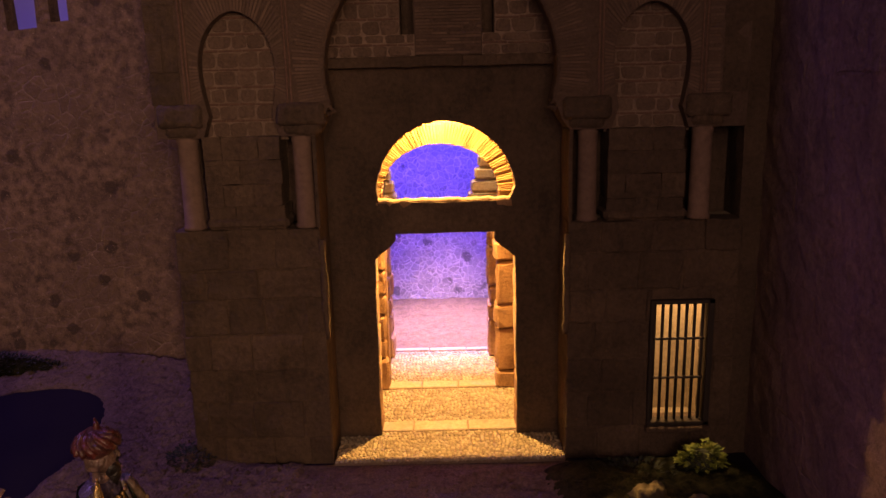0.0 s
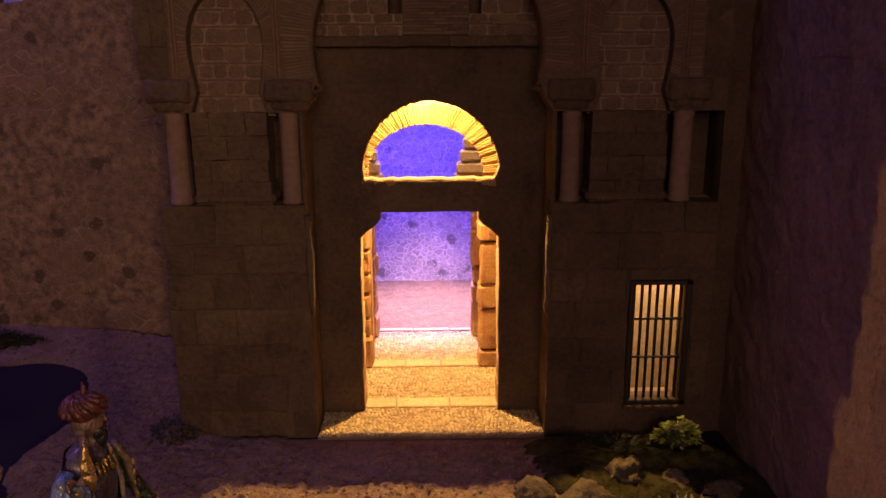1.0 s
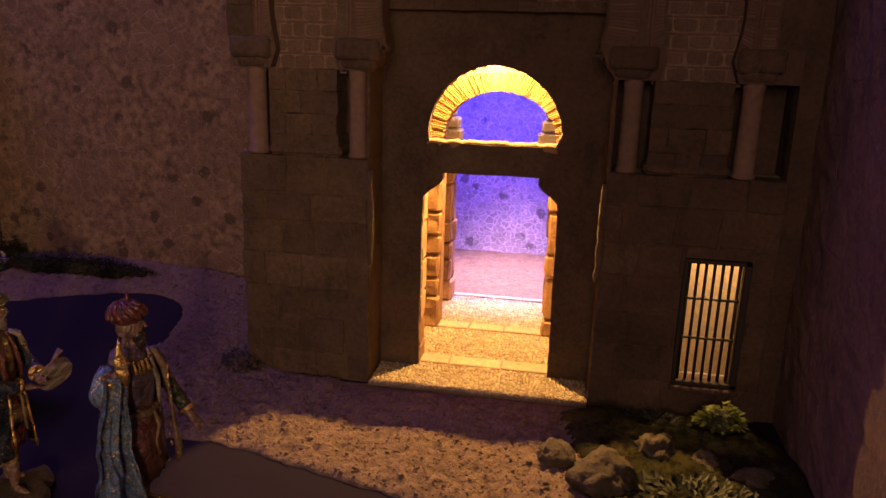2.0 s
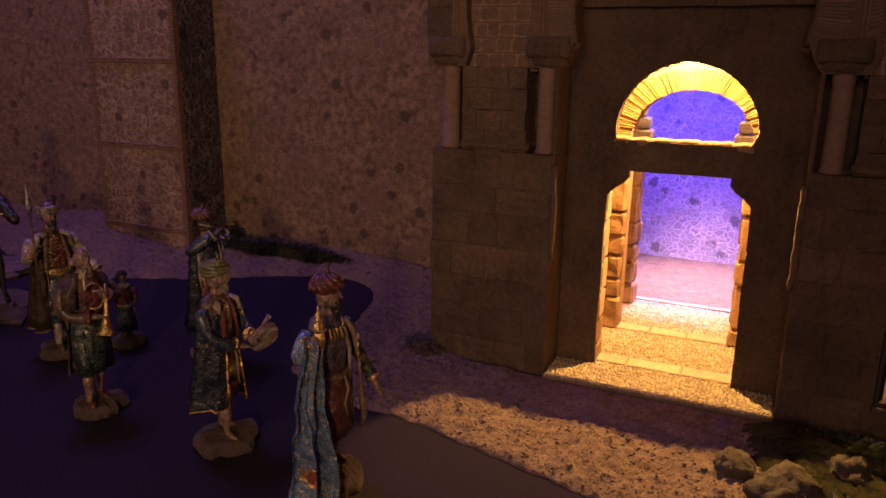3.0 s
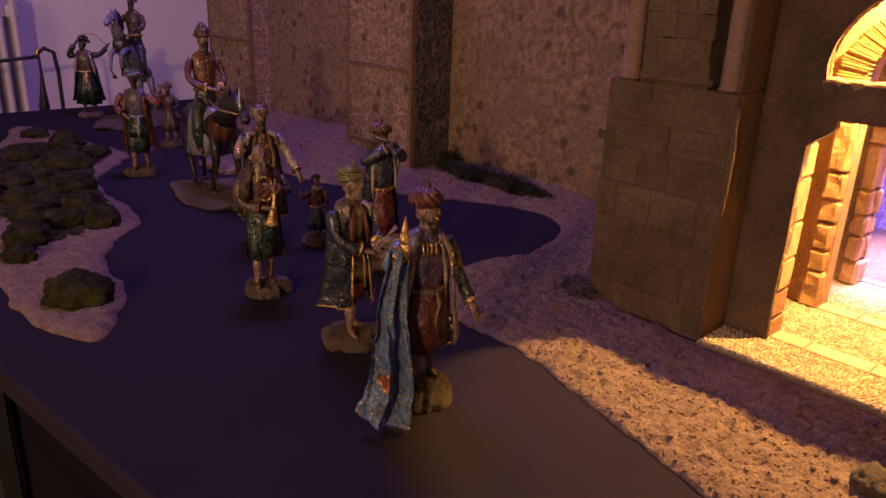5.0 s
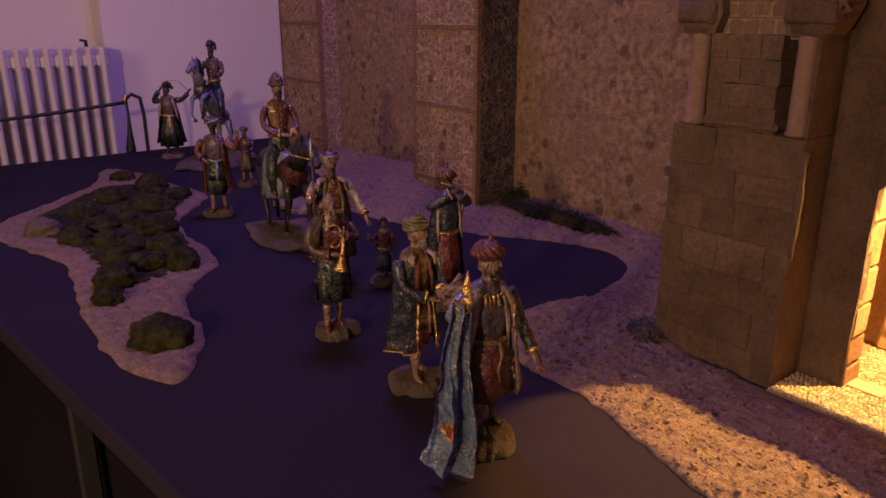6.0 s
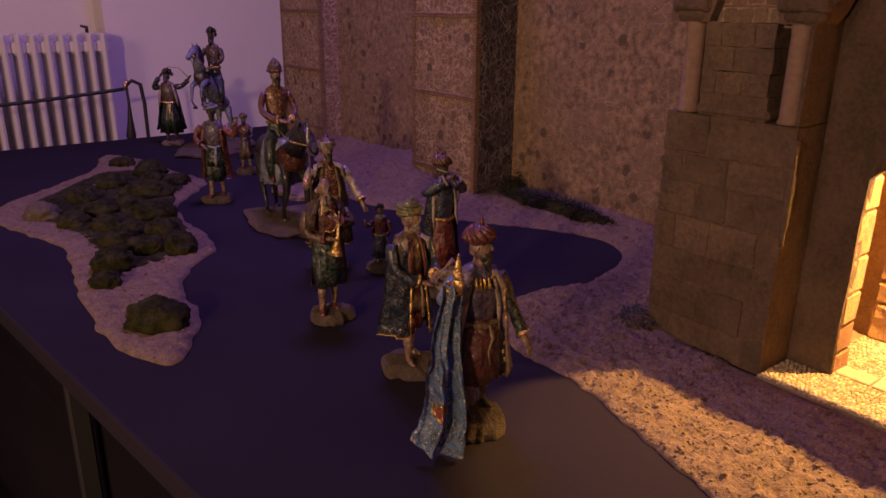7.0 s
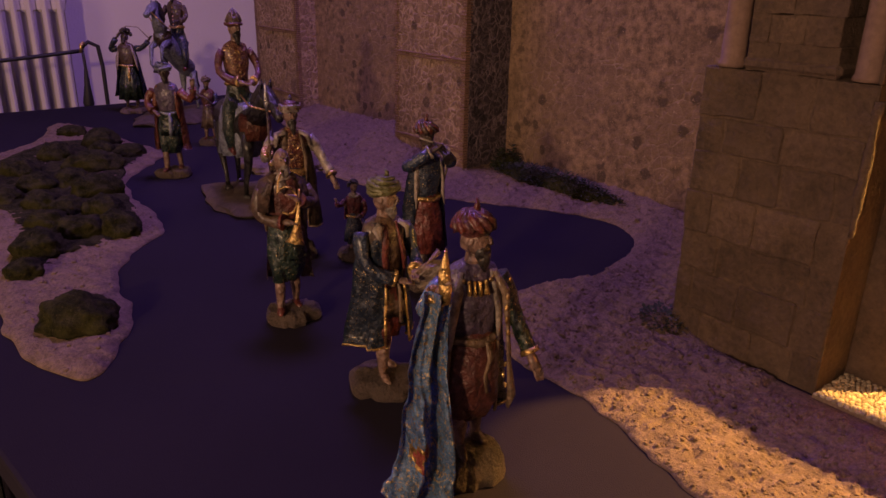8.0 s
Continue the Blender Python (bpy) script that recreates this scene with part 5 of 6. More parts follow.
def rock_base(bm, rx, ry, h, seed):
    n = 26
    rows = []
    for f, z in ((0.98, 0.0), (1.04, 0.3), (1.0, 0.75), (0.86, 1.0), (0.45, 1.05)):
        row = []
        for i in range(n):
            a = 2 * math.pi * i / n
            k = f * (1 + 0.30 * noise.noise(Vector((math.cos(a) * 1.6, math.sin(a) * 1.6, seed))) + 0.26 * noise.noise(Vector((math.cos(a) * 5, math.sin(a) * 5, seed + z))))
            row.append(bm.verts.new((rx * k * math.cos(a), ry * k * math.sin(a), h * z * (1 + 0.25 * noise.noise(Vector((math.cos(a) * 2, math.sin(a) * 2, seed + 3)))))))
        rows.append(row)
    for a, b in zip(rows, rows[1:]):
        for i in range(n):
            bm.faces.new((a[i], a[(i + 1) % n], b[(i + 1) % n], b[i])).material_index = SLOT["figure_base"]
    for row in (rows[0], rows[-1]):
        bm.faces.new(row).material_index = SLOT["figure_base"]


def legs(bm, h0, skin, trouser, shoe, stride=0.05, knee=0.30, bare=0.24):
    for sx, dy in ((-1, stride), (1, -stride)):
        hip, kn, foot = Vector((sx * 0.042, 0, 0.50)), Vector((sx * 0.048, dy * 0.9, knee)), Vector((sx * 0.046, dy, h0 + 0.02))
        tube(bm, [hip, (hip + kn) / 2, kn, kn + (foot - kn) * 0.3], [0.052, 0.050, 0.044, 0.041], 10, SLOT[trouser])
        tube(bm, [kn + (foot - kn) * 0.25, kn + (foot - kn) * 0.5, kn + (foot - kn) * 0.85, foot], [0.028, 0.031, 0.021, 0.020], 10, SLOT[skin])
        tube(bm, [foot + Vector((0, -0.026, -0.008)), foot + Vector((0, 0.012, 0.0)), foot + Vector((sx * 0.008, 0.050, -0.008)), foot + Vector((sx * 0.010, 0.072, -0.012))], [0.018, 0.023, 0.020, 0.008], 8, SLOT[shoe], 0.75)


def belt(bm, z, r, slot, tail=True):
    tube(bm, [(r[0] * math.cos(a), r[1] * math.sin(a), z + 0.004 * math.sin(3 * a)) for a in (2 * math.pi * k / 18 for k in range(19))], 0.014, 7, SLOT[slot])
    if tail:
        tube(bm, [(0.03, r[1] + 0.008, z), (0.035, r[1] + 0.016, z - 0.06), (0.030, r[1] + 0.014, z - 0.13), (0.034, r[1] + 0.016, z - 0.19)], [0.013, 0.017, 0.015, 0.017], 6, SLOT[slot], 0.5)


def coat(bm, z0, z1, rx, ry, cloth, lining, arc, fold=0.10, seed=0.0, trim=None, flare=1.4):
    rings = []
    for i in range(9):
        f = i / 8
        k = 0.72 + 0.28 * min(1, f * 5) if f < 0.2 else 1.0
        g = k * (1 + (flare - 1) * f ** 1.3)
        rings.append((z0 + (z1 - z0) * f, 0, -0.008 - 0.02 * f, rx * g, ry * g))
    rows = ring_loft(bm, rings, SLOT[cloth], 24, arc, fold, 6, seed, 0.007)
    if trim:
        for k in (0, -1):
            tube(bm, [row[k].co.copy() for row in rows], 0.0075, 6, SLOT[trim])
        tube(bm, [v.co.copy() for v in rows[-1]], 0.006, 6, SLOT[trim])
    for k in (0, -1):
        pts = [row[k].co.copy() + Vector((0, 0.004, 0)) for row in rows[:5]]
        tube(bm, pts, [0.010, 0.020, 0.022, 0.018, 0.008], 6, SLOT[lining], 0.5)


def body(bm, tunic, shirt, hem=0.27, flare=1.35, fold=0.10, seed=0.0):
    ring_loft(bm, [(0.60, 0, 0, 0.082, 0.062), (0.54, 0, 0, 0.088, 0.068), (0.47, 0, 0, 0.098, 0.078), (0.38, 0, 0, 0.098 * (1 + (flare - 1) * 0.6), 0.082 * (1 + (flare - 1) * 0.6)), (hem, 0, 0, 0.095 * flare, 0.082 * flare), (hem + 0.012, 0, 0, 0.086 * flare, 0.074 * flare)], SLOT[tunic], 26, None, fold, 7, seed)
    ring_loft(bm, [(0.835, 0, -0.004, 0.040, 0.034), (0.815, 0, -0.004, 0.088, 0.050), (0.775, 0, 0.0, 0.112, 0.062), (0.70, 0, 0.004, 0.104, 0.068), (0.62, 0, 0.002, 0.088, 0.062), (0.57, 0, 0, 0.084, 0.062)], SLOT[shirt], 22)
    tube(bm, [(0, 0, 0.80), (0, 0.004, 0.87)], [0.034, 0.028], 10, SLOT["skin"])


def finish_figure(bm, x, y, height, facing, label, z=0.0005, tall=1.05, group="procession figures"):
    lumps(bm, 0.0100, 11, height * 90)
    lumps(bm, 0.0036, 38, height * 50)
    for v in bm.verts:
        slim = 0.94 if v.co.z > 0.14 else 1.0
        v.co.x, v.co.y = -v.co.x * slim, v.co.y * (0.5 + 0.5 * slim)
    ob = finish("clay_figurine", bm, PALETTE)
    k = height / tall
    ob.matrix_world = pose(x, y, z, 0, 0, facing) @ Matrix.Diagonal((k, k, k, 1))
    return tagged(ob, label, "figurine", group)


def cape_cloth(bm):
    """Long brocade cloth gathered in the raised hand and falling to the ground."""
    n_u, n_v = 36, 48
    rows = []
    for j in range(n_v + 1):
        f = j / n_v
        cx = -0.185 - 0.085 * f ** 1.4 - 0.016 * math.sin(f * 5.5)
        cy = 0.115 + 0.045 * f ** 2
        half = 0.046 + 0.046 * min(1, f * 1.8) - 0.014 * math.sin(f * 3.14) + 0.040 * max(0, f - 0.55)
        row = []
        for i in range(n_u + 1):
            u = i / n_u * 2 - 1
            z = 0.790 * (1 - f) + 0.006 + f * f * (0.085 * max(0.0, -u) ** 1.2 + 0.020 * max(0.0, u))
            depth = (0.030 * math.cos(u * 5.2 + f * 2.2) + 0.014 * math.cos(u * 11 - f * 3.0)) * (0.45 + 0.75 * math.sin(f * 2.6))
            depth += 0.018 * noise.noise(Vector((u * 2, f * 6, 1))) + 0.010 * math.sin(f * 21 + u * 3) * max(0, 0.55 - f)
            row.append(bm.verts.new((cx + u * half, cy + depth - 0.30 * (-u) * half * f, z)))
        rows.append(row)
    faces = []
    for a, b in zip(rows, rows[1:]):
        for i in range(n_u):
            f = bm.faces.new((a[i], a[i + 1], b[i + 1], b[i]))
            f.material_index, f.smooth = SLOT["blue_brocade"], True
            faces.append(f)
    # woven rosette near the hem
    for j in range(n_v):
        for i in range(n_u):
            f, u = (j + 0.5) / n_v, (i + 0.5) / n_u * 2 - 1
            r = math.hypot((u + 0.20) * 0.115, (f - 0.74) * 0.80)
            if r < 0.013:
                faces[j * n_u + i].material_index = SLOT["pale_blue"]
            elif r < 0.048:
                faces[j * n_u + i].material_index = SLOT["rosette_red"] if 0.022 < r < 0.038 else SLOT["gilt"]
    bmesh.ops.solidify(bm, geom=faces, thickness=0.006)


def leader():
    bm = bmesh.new()
    rock_base(bm, 0.135, 0.115, 0.13, 1.0)
    for v in bm.verts:
        v.co.z *= 0.95
    legs(bm, 0.12, "skin", "maroon", "brown", 0.03, 0.33)
    ring_loft(bm, [(0.56, 0, 0, 0.092, 0.074), (0.50, 0, 0, 0.106, 0.086), (0.42, 0, 0, 0.118, 0.094), (0.33, 0, 0, 0.112, 0.090), (0.26, 0, 0, 0.082, 0.066)], SLOT["maroon"], 26, None, 0.09, 8, 0.4)
    body(bm, "maroon", "violet", 0.44, 1.05, 0.03)
    belt(bm, 0.565, (0.094, 0.072), "tan")
    coat(bm, 0.815, 0.27, 0.120, 0.082, "dark_green", "cream", (135, 408), 0.09, 0.6, "tan", 1.30)
    for i in range(7):
        a = math.radians(30 + 20 * i)
        p = Vector((0.070 * math.cos(a), 0.036 + 0.034 * math.sin(a), 0.800 - 0.018 * math.sin(a)))
        ball(bm, p, (0.008, 0.008, 0.008), SLOT["gilt"], 6)
        if i in (2, 3, 4, 5):
            tube(bm, [p, p + Vector((0, 0.008, -0.040))], [0.005, 0.010], 6, SLOT["gilt"])
    hand = arm(bm, (-0.112, 0, 0.775), (-0.215, 0.02, 0.665), (-0.180, 0.088, 0.765), "blue_brocade", "skin", "gilt", 1.1)
    tube(bm, [hand + Vector((0, 0.006, -0.05)), hand + Vector((0, 0.008, 0.0)), hand + Vector((0, 0.008, 0.05)), hand + Vector((0, 0.01, 0.135))], [0.014, 0.021, 0.019, 0.003], 8, SLOT["gilt"])
    arm(bm, (0.112, -0.006, 0.775), (0.175, 0.010, 0.62), (0.205, 0.085, 0.500), "dark_green", "skin", "gilt", 1.1)
    tube(bm, [(0.055, 0.066, 0.82), (0.092, 0.082, 0.74), (0.098, 0.098, 0.62), (0.108, 0.104, 0.48), (0.122, 0.100, 0.36), (0.118, 0.090, 0.30)], [0.014, 0.021, 0.013, 0.014, 0.026, 0.012], 8, SLOT["tan"], 0.6)
    for k in range(9):
        ball(bm, (0.080 + 0.004 * k, 0.112 - 0.0006 * k * k, 0.74 - 0.045 * k), (0.006, 0.006, 0.012), SLOT["gilt"], 6)
    cape_cloth(bm)
    head(bm, (0, 0.012, 0.925), -46, "skin", "hair", 0.8, "striped", "maroon", "red")
    return finish_figure(bm, -0.240, -0.331, 0.222, -104, "painted clay king holding a long blue brocade cloth", tall=1.065)


def drummer():
    bm = bmesh.new()
    rock_base(bm, 0.155, 0.150, 0.075, 2.0)
    legs(bm, 0.07, "skin", "red", "skin", 0.055, 0.32)
    ring_loft(bm, [(0.52, 0, 0, 0.090, 0.072), (0.44, 0, 0, 0.100, 0.080), (0.36, 0.006, 0, 0.090, 0.074), (0.27, 0.012, -0.004, 0.074, 0.062)], SLOT["red"], 22, None, 0.07, 6, 0.2)
    body(bm, "brown", "brown", 0.44, 1.1, 0.06)
    belt(bm, 0.55, (0.090, 0.070), "tan")
    coat(bm, 0.815, 0.25, 0.122, 0.084, "navy", "red", (110, 425), 0.10, 1.0, "gilt", 1.42)
    arm(bm, (-0.115, 0, 0.775), (-0.155, 0.04, 0.635), (-0.035, 0.125, 0.590), "navy", "skin", "gilt", 1.15)
    arm(bm, (0.115, 0, 0.775), (0.165, 0.04, 0.630), (0.085, 0.135, 0.610), "navy", "skin", "gilt", 1.15)
    lathe_at = Matrix.Translation((0.135, 0.185, 0.585)) @ Matrix.Rotation(radians(58), 4, "X") @ Matrix.Rotation(radians(20), 4, "Y")
    d = bmesh.new()
    lathe(d, [(0.078, -0.022), (0.084, -0.018), (0.084, 0.018), (0.078, 0.022)], 0, 0, 22, SLOT["tan"])
    for f in d.faces:
        if abs(f.calc_center_median().z) > 0.0195:
            f.material_index = SLOT["cream"]
    d.transform(lathe_at)
    me = bpy.data.meshes.new("t")
    d.to_mesh(me)
    d.free()
    bm.from_mesh(me)
    bpy.data.meshes.remove(me)
    tube(bm, [(0.02, 0.17, 0.60), (0.10, 0.20, 0.66), (0.15, 0.215, 0.70)], [0.006, 0.007, 0.014], 6, SLOT["skin"])
    for sx in (-1, 1):
        tube(bm, [(sx * 0.05, 0.055, 0.815), (sx * 0.085, 0.07, 0.79), (sx * 0.075, 0.085, 0.745)], [0.020, 0.024, 0.006], 6, SLOT["cream"], 0.5)
    head(bm, (0, 0.012, 0.925), -40, "skin", "grey_hair", 0.35, "turban", "olive", "olive")
    return finish_figure(bm, -0.384, -0.310, 0.206, -88, "painted clay drummer in a green turban and gilt-edged navy coat", tall=1.04)


def trumpeter():
    bm = bmesh.new()
    rock_base(bm, 0.13, 0.12, 0.07, 3.0)
    legs(bm, 0.065, "dark_skin", "red", "red", 0.05)
    body(bm, "red", "navy", 0.24, 1.25, 0.09, 2.0)
    belt(bm, 0.57, (0.090, 0.070), "gilt", False)
    coat(bm, 0.815, 0.22, 0.118, 0.082, "navy", "cream", (140, 400), 0.10, 2.0, None, 1.35)
    arm(bm, (-0.112, 0, 0.775), (-0.19, 0.05, 0.76), (-0.055, 0.135, 0.86), "navy", "dark_skin", "cream", 1.1)
    arm(bm, (0.112, 0, 0.775), (0.19, 0.05, 0.76), (0.055, 0.135, 0.86), "navy", "dark_skin", "cream", 1.1)
    tube(bm, [(0, 0.065, 0.90), (0.0, 0.14, 0.885), (0.0, 0.22, 0.86), (0.0, 0.27, 0.845)], [0.008, 0.009, 0.014, 0.034], 12, SLOT["hair"])
    tube(bm, [(-0.07, 0.05, 0.93), (0.0, 0.075, 0.905), (0.09, 0.05, 0.86), (0.115, 0.04, 0.72), (0.10, 0.04, 0.60)], [0.010, 0.013, 0.014, 0.012, 0.006], 6, SLOT["cream"], 0.5)
    head(bm, (0, 0.0, 0.925), 0, "dark_skin", "hair", 0.0, "striped", "brown", "orange")
    return finish_figure(bm, -0.552, -0.140, 0.212, -98, "painted clay trumpeter with a striped orange turban", tall=1.06)


def horn_player():
    bm = bmesh.new()
    rock_base(bm, 0.135, 0.125, 0.075, 4.0)
    legs(bm, 0.07, "skin", "dark_green", "red", 0.05, 0.32)
    ring_loft(bm, [(0.56, 0, 0, 0.088, 0.070), (0.48, 0, 0, 0.102, 0.084), (0.40, 0, 0, 0.106, 0.088), (0.31, 0, 0, 0.090, 0.076), (0.25, 0, 0, 0.066, 0.058)], SLOT["dark_green"], 22, None, 0.07, 7, 1.2)
    body(bm, "dark_green", "maroon", 0.46, 1.0, 0.04)
    coat(bm, 0.80, 0.22, 0.104, 0.060, "tan", "tan", (200, 340), 0.12, 3.0, None, 1.30)
    ring_loft(bm, [(0.840, 0, -0.004, 0.060, 0.048), (0.800, 0, -0.004, 0.122, 0.076), (0.74, 0, 0.0, 0.158, 0.100), (0.655, 0, 0.0, 0.182, 0.112)], SLOT["cape_brown"], 22, (118, 422), 0.05, 6, 0.3, 0.008)
    ball(bm, (0, 0.012, 0.822), (0.062, 0.048, 0.026), SLOT["cream"], 12)
    tube(bm, [(-0.01, 0.055, 0.81), (0, 0.070, 0.77), (0.004, 0.072, 0.745)], [0.022, 0.026, 0.008], 6, SLOT["cream"], 0.5)
    arm(bm, (-0.118, 0, 0.755), (-0.165, 0.03, 0.605), (-0.020, 0.105, 0.600), "brown", "skin", "red", 1.2)
    arm(bm, (0.118, 0, 0.755), (0.185, 0.05, 0.665), (0.085, 0.110, 0.720), "brown", "skin", "maroon", 1.2)
    pts = [(0.010 + 0.055 * math.cos(a), 0.122, 0.720 + 0.075 * math.sin(a)) for a in (math.radians(150 - 30 * k) for k in range(10))]
    tube(bm, [(0.0, 0.078, 0.868), (-0.03, 0.105, 0.82)] + pts, 0.0065, 8, SLOT["gilt"])
    tube(bm, [(0.080, 0.115, 0.78), (0.072, 0.128, 0.68), (0.058, 0.142, 0.585), (0.046, 0.152, 0.525), (0.040, 0.157, 0.500)], [0.008, 0.012, 0.020, 0.040, 0.056], 14, SLOT["gilt"])
    head(bm, (0, 0.014, 0.915), -20, "skin", "grey_hair", 0.25)
    ball(bm, (-0.050, 0.012, 0.895), (0.014, 0.014, 0.014), SLOT["gilt"], 8)
    return finish_figure(bm, -0.562, -0.317, 0.194, -112, "painted clay musician with a brass horn and brown shoulder cape", tall=0.985)


def child():
    bm = bmesh.new()
    rock_base(bm, 0.21, 0.17, 0.13, 5.0)
    legs(bm, 0.11, "skin", "navy", "brown", 0.03)
    body(bm, "navy", "red", 0.22, 1.35, 0.10, 4.0)
    belt(bm, 0.56, (0.096, 0.076), "gilt", False)
    coat(bm, 0.80, 0.50, 0.112, 0.070, "red", "cream", (170, 380), 0.04, 1.0, None, 1.10)
    ball(bm, (0, 0.0, 0.815), (0.085, 0.070, 0.035), SLOT["cream"], 10)
    arm(bm, (-0.112, 0, 0.755), (-0.20, 0.03, 0.68), (-0.235, 0.09, 0.755), "red", "skin", None, 1.1)
    arm(bm, (0.112, 0, 0.755), (0.165, 0.02, 0.60), (0.07, 0.10, 0.585), "red", "skin", None, 1.1)
    tube(bm, [(0.02, 0.13, 0.62), (0.10, 0.17, 0.46), (0.15, 0.19, 0.38)], [0.008, 0.010, 0.012], 6, SLOT["brown"])
    head(bm, (0, 0.010, 0.925), -20, "skin", "hair", 0.0, "curls", "hair")
    return finish_figure(bm, -0.683, -0.160, 0.109, -112, "small painted clay page in a red jacket and blue skirt", tall=1.02)


def bearded_king():
    bm = bmesh.new()
    rock_base(bm, 0.14, 0.125, 0.07, 6.0)
    legs(bm, 0.065, "cream", "navy", "brown", 0.05)
    ring_loft(bm, [(0.56, 0, 0, 0.092, 0.074), (0.46, 0, 0, 0.108, 0.088), (0.36, 0, 0, 0.108, 0.088), (0.27, 0, 0, 0.082, 0.068)], SLOT["navy"], 24, None, 0.08, 8, 0.8)
    body(bm, "navy", "gold_brocade", 0.46, 1.0, 0.04, 5.0)
    belt(bm, 0.575, (0.096, 0.074), "gilt", False)
    belt(bm, 0.555, (0.094, 0.072), "gilt", False)
    coat(bm, 0.815, 0.20, 0.124, 0.086, "brown", "tan", (122, 414), 0.12, 5.0, "tan", 1.40)
    hand = arm(bm, (-0.115, 0, 0.775), (-0.205, 0.03, 0.64), (-0.185, 0.12, 0.72), "cream", "skin", "gilt", 1.2)
    tube(bm, [(hand.x, hand.y + 0.004, 0.42), (hand.x, hand.y + 0.004, 0.98)], [0.0065, 0.0065], 7, SLOT["brown"])
    tube(bm, [(hand.x, hand.y + 0.004, 0.96), (hand.x, hand.y + 0.004, 1.02), (hand.x, hand.y + 0.004, 1.16)], [0.007, 0.018, 0.002], 7, SLOT["steel"])
    arm(bm, (0.115, -0.004, 0.775), (0.195, 0.025, 0.66), (0.235, 0.105, 0.545), "cream", "skin", "gilt", 1.2)
    for sx in (-1, 1):
        tube(bm, [(sx * 0.05, 0.05, 0.82), (sx * 0.10, 0.05, 0.80), (sx * 0.118, 0.055, 0.73)], [0.022, 0.028, 0.010], 7, SLOT["cream"], 0.6)
    head(bm, (0, 0.012, 0.920), -10, "skin", "hair", 0.9, "crown", "maroon", "cream")
    return finish_figure(bm, -0.738, -0.218, 0.218, -104, "painted clay king with a white crown, dark beard and spear", tall=1.055)


def porter():
    bm = bmesh.new()
    rock_base(bm, 0.135, 0.12, 0.07, 7.0)
    legs(bm, 0.065, "skin", "dark_green", "maroon", 0.055, 0.30)
    ring_loft(bm, [(0.56, 0, 0, 0.088, 0.070), (0.46, 0, 0, 0.100, 0.082), (0.34, 0.004, 0, 0.092, 0.076), (0.22, 0.008, 0, 0.066, 0.056)], SLOT["dark_green"], 22, None, 0.08, 6, 2.2)
    body(bm, "dark_green", "violet", 0.45, 1.05, 0.05)
    belt(bm, 0.575, (0.090, 0.070), "pale_blue", True)
    coat(bm, 0.81, 0.24, 0.118, 0.080, "orange", "orange", (150, 390), 0.09, 2.0, None, 1.25)
    arm(bm, (-0.118, 0, 0.765), (-0.205, 0.0, 0.655), (-0.110, 0.085, 0.600), "orange", "skin", None, 1.25)
    arm(bm, (0.118, 0, 0.765), (0.235, 0.02, 0.655), (0.265, 0.085, 0.800), "orange", "skin", None, 1.25)
    head(bm, (0, 0.012, 0.920), -10, "dark_skin", "hair", 0.3, "turban", "pale_blue", "navy")
    return finish_figure(bm, -1.236, -0.212, 0.214, -124, "painted clay porter in a loose orange coat", tall=1.04)


def groom():
    bm = bmesh.new()
    rock_base(bm, 0.15, 0.13, 0.06, 8.0)
    legs(bm, 0.055, "dark_skin", "dark_green", "brown", 0.05)
    body(bm, "dark_green", "brown", 0.16, 1.45, 0.12, 1.0)
    belt(bm, 0.57, (0.094, 0.076), "gilt", True)
    coat(bm, 0.81, 0.20, 0.116, 0.080, "navy", "cream", (150, 390), 0.12, 4.0, None, 1.55)
    arm(bm, (-0.115, 0, 0.77), (-0.225, 0.02, 0.745), (-0.095, 0.045, 0.885), "navy", "dark_skin", None, 1.2)
    arm(bm, (0.115, 0, 0.77), (0.22, 0.02, 0.78), (0.30, 0.045, 0.86), "navy", "dark_skin", None, 1.2)
    tube(bm, [(0.32, 0.06, 0.90), (0.20, 0.06, 1.02), (0.05, 0.05, 1.03), (-0.08, 0.05, 0.93)], 0.005, 6, SLOT["tan"])
    head(bm, (0, 0.0, 0.915), 20, "dark_skin", "hair", 0.2, "curls", "hair")
    return finish_figure(bm, -1.955, -0.076, 0.222, -124, "painted clay groom raising his arms in a dark green robe", tall=1.03)


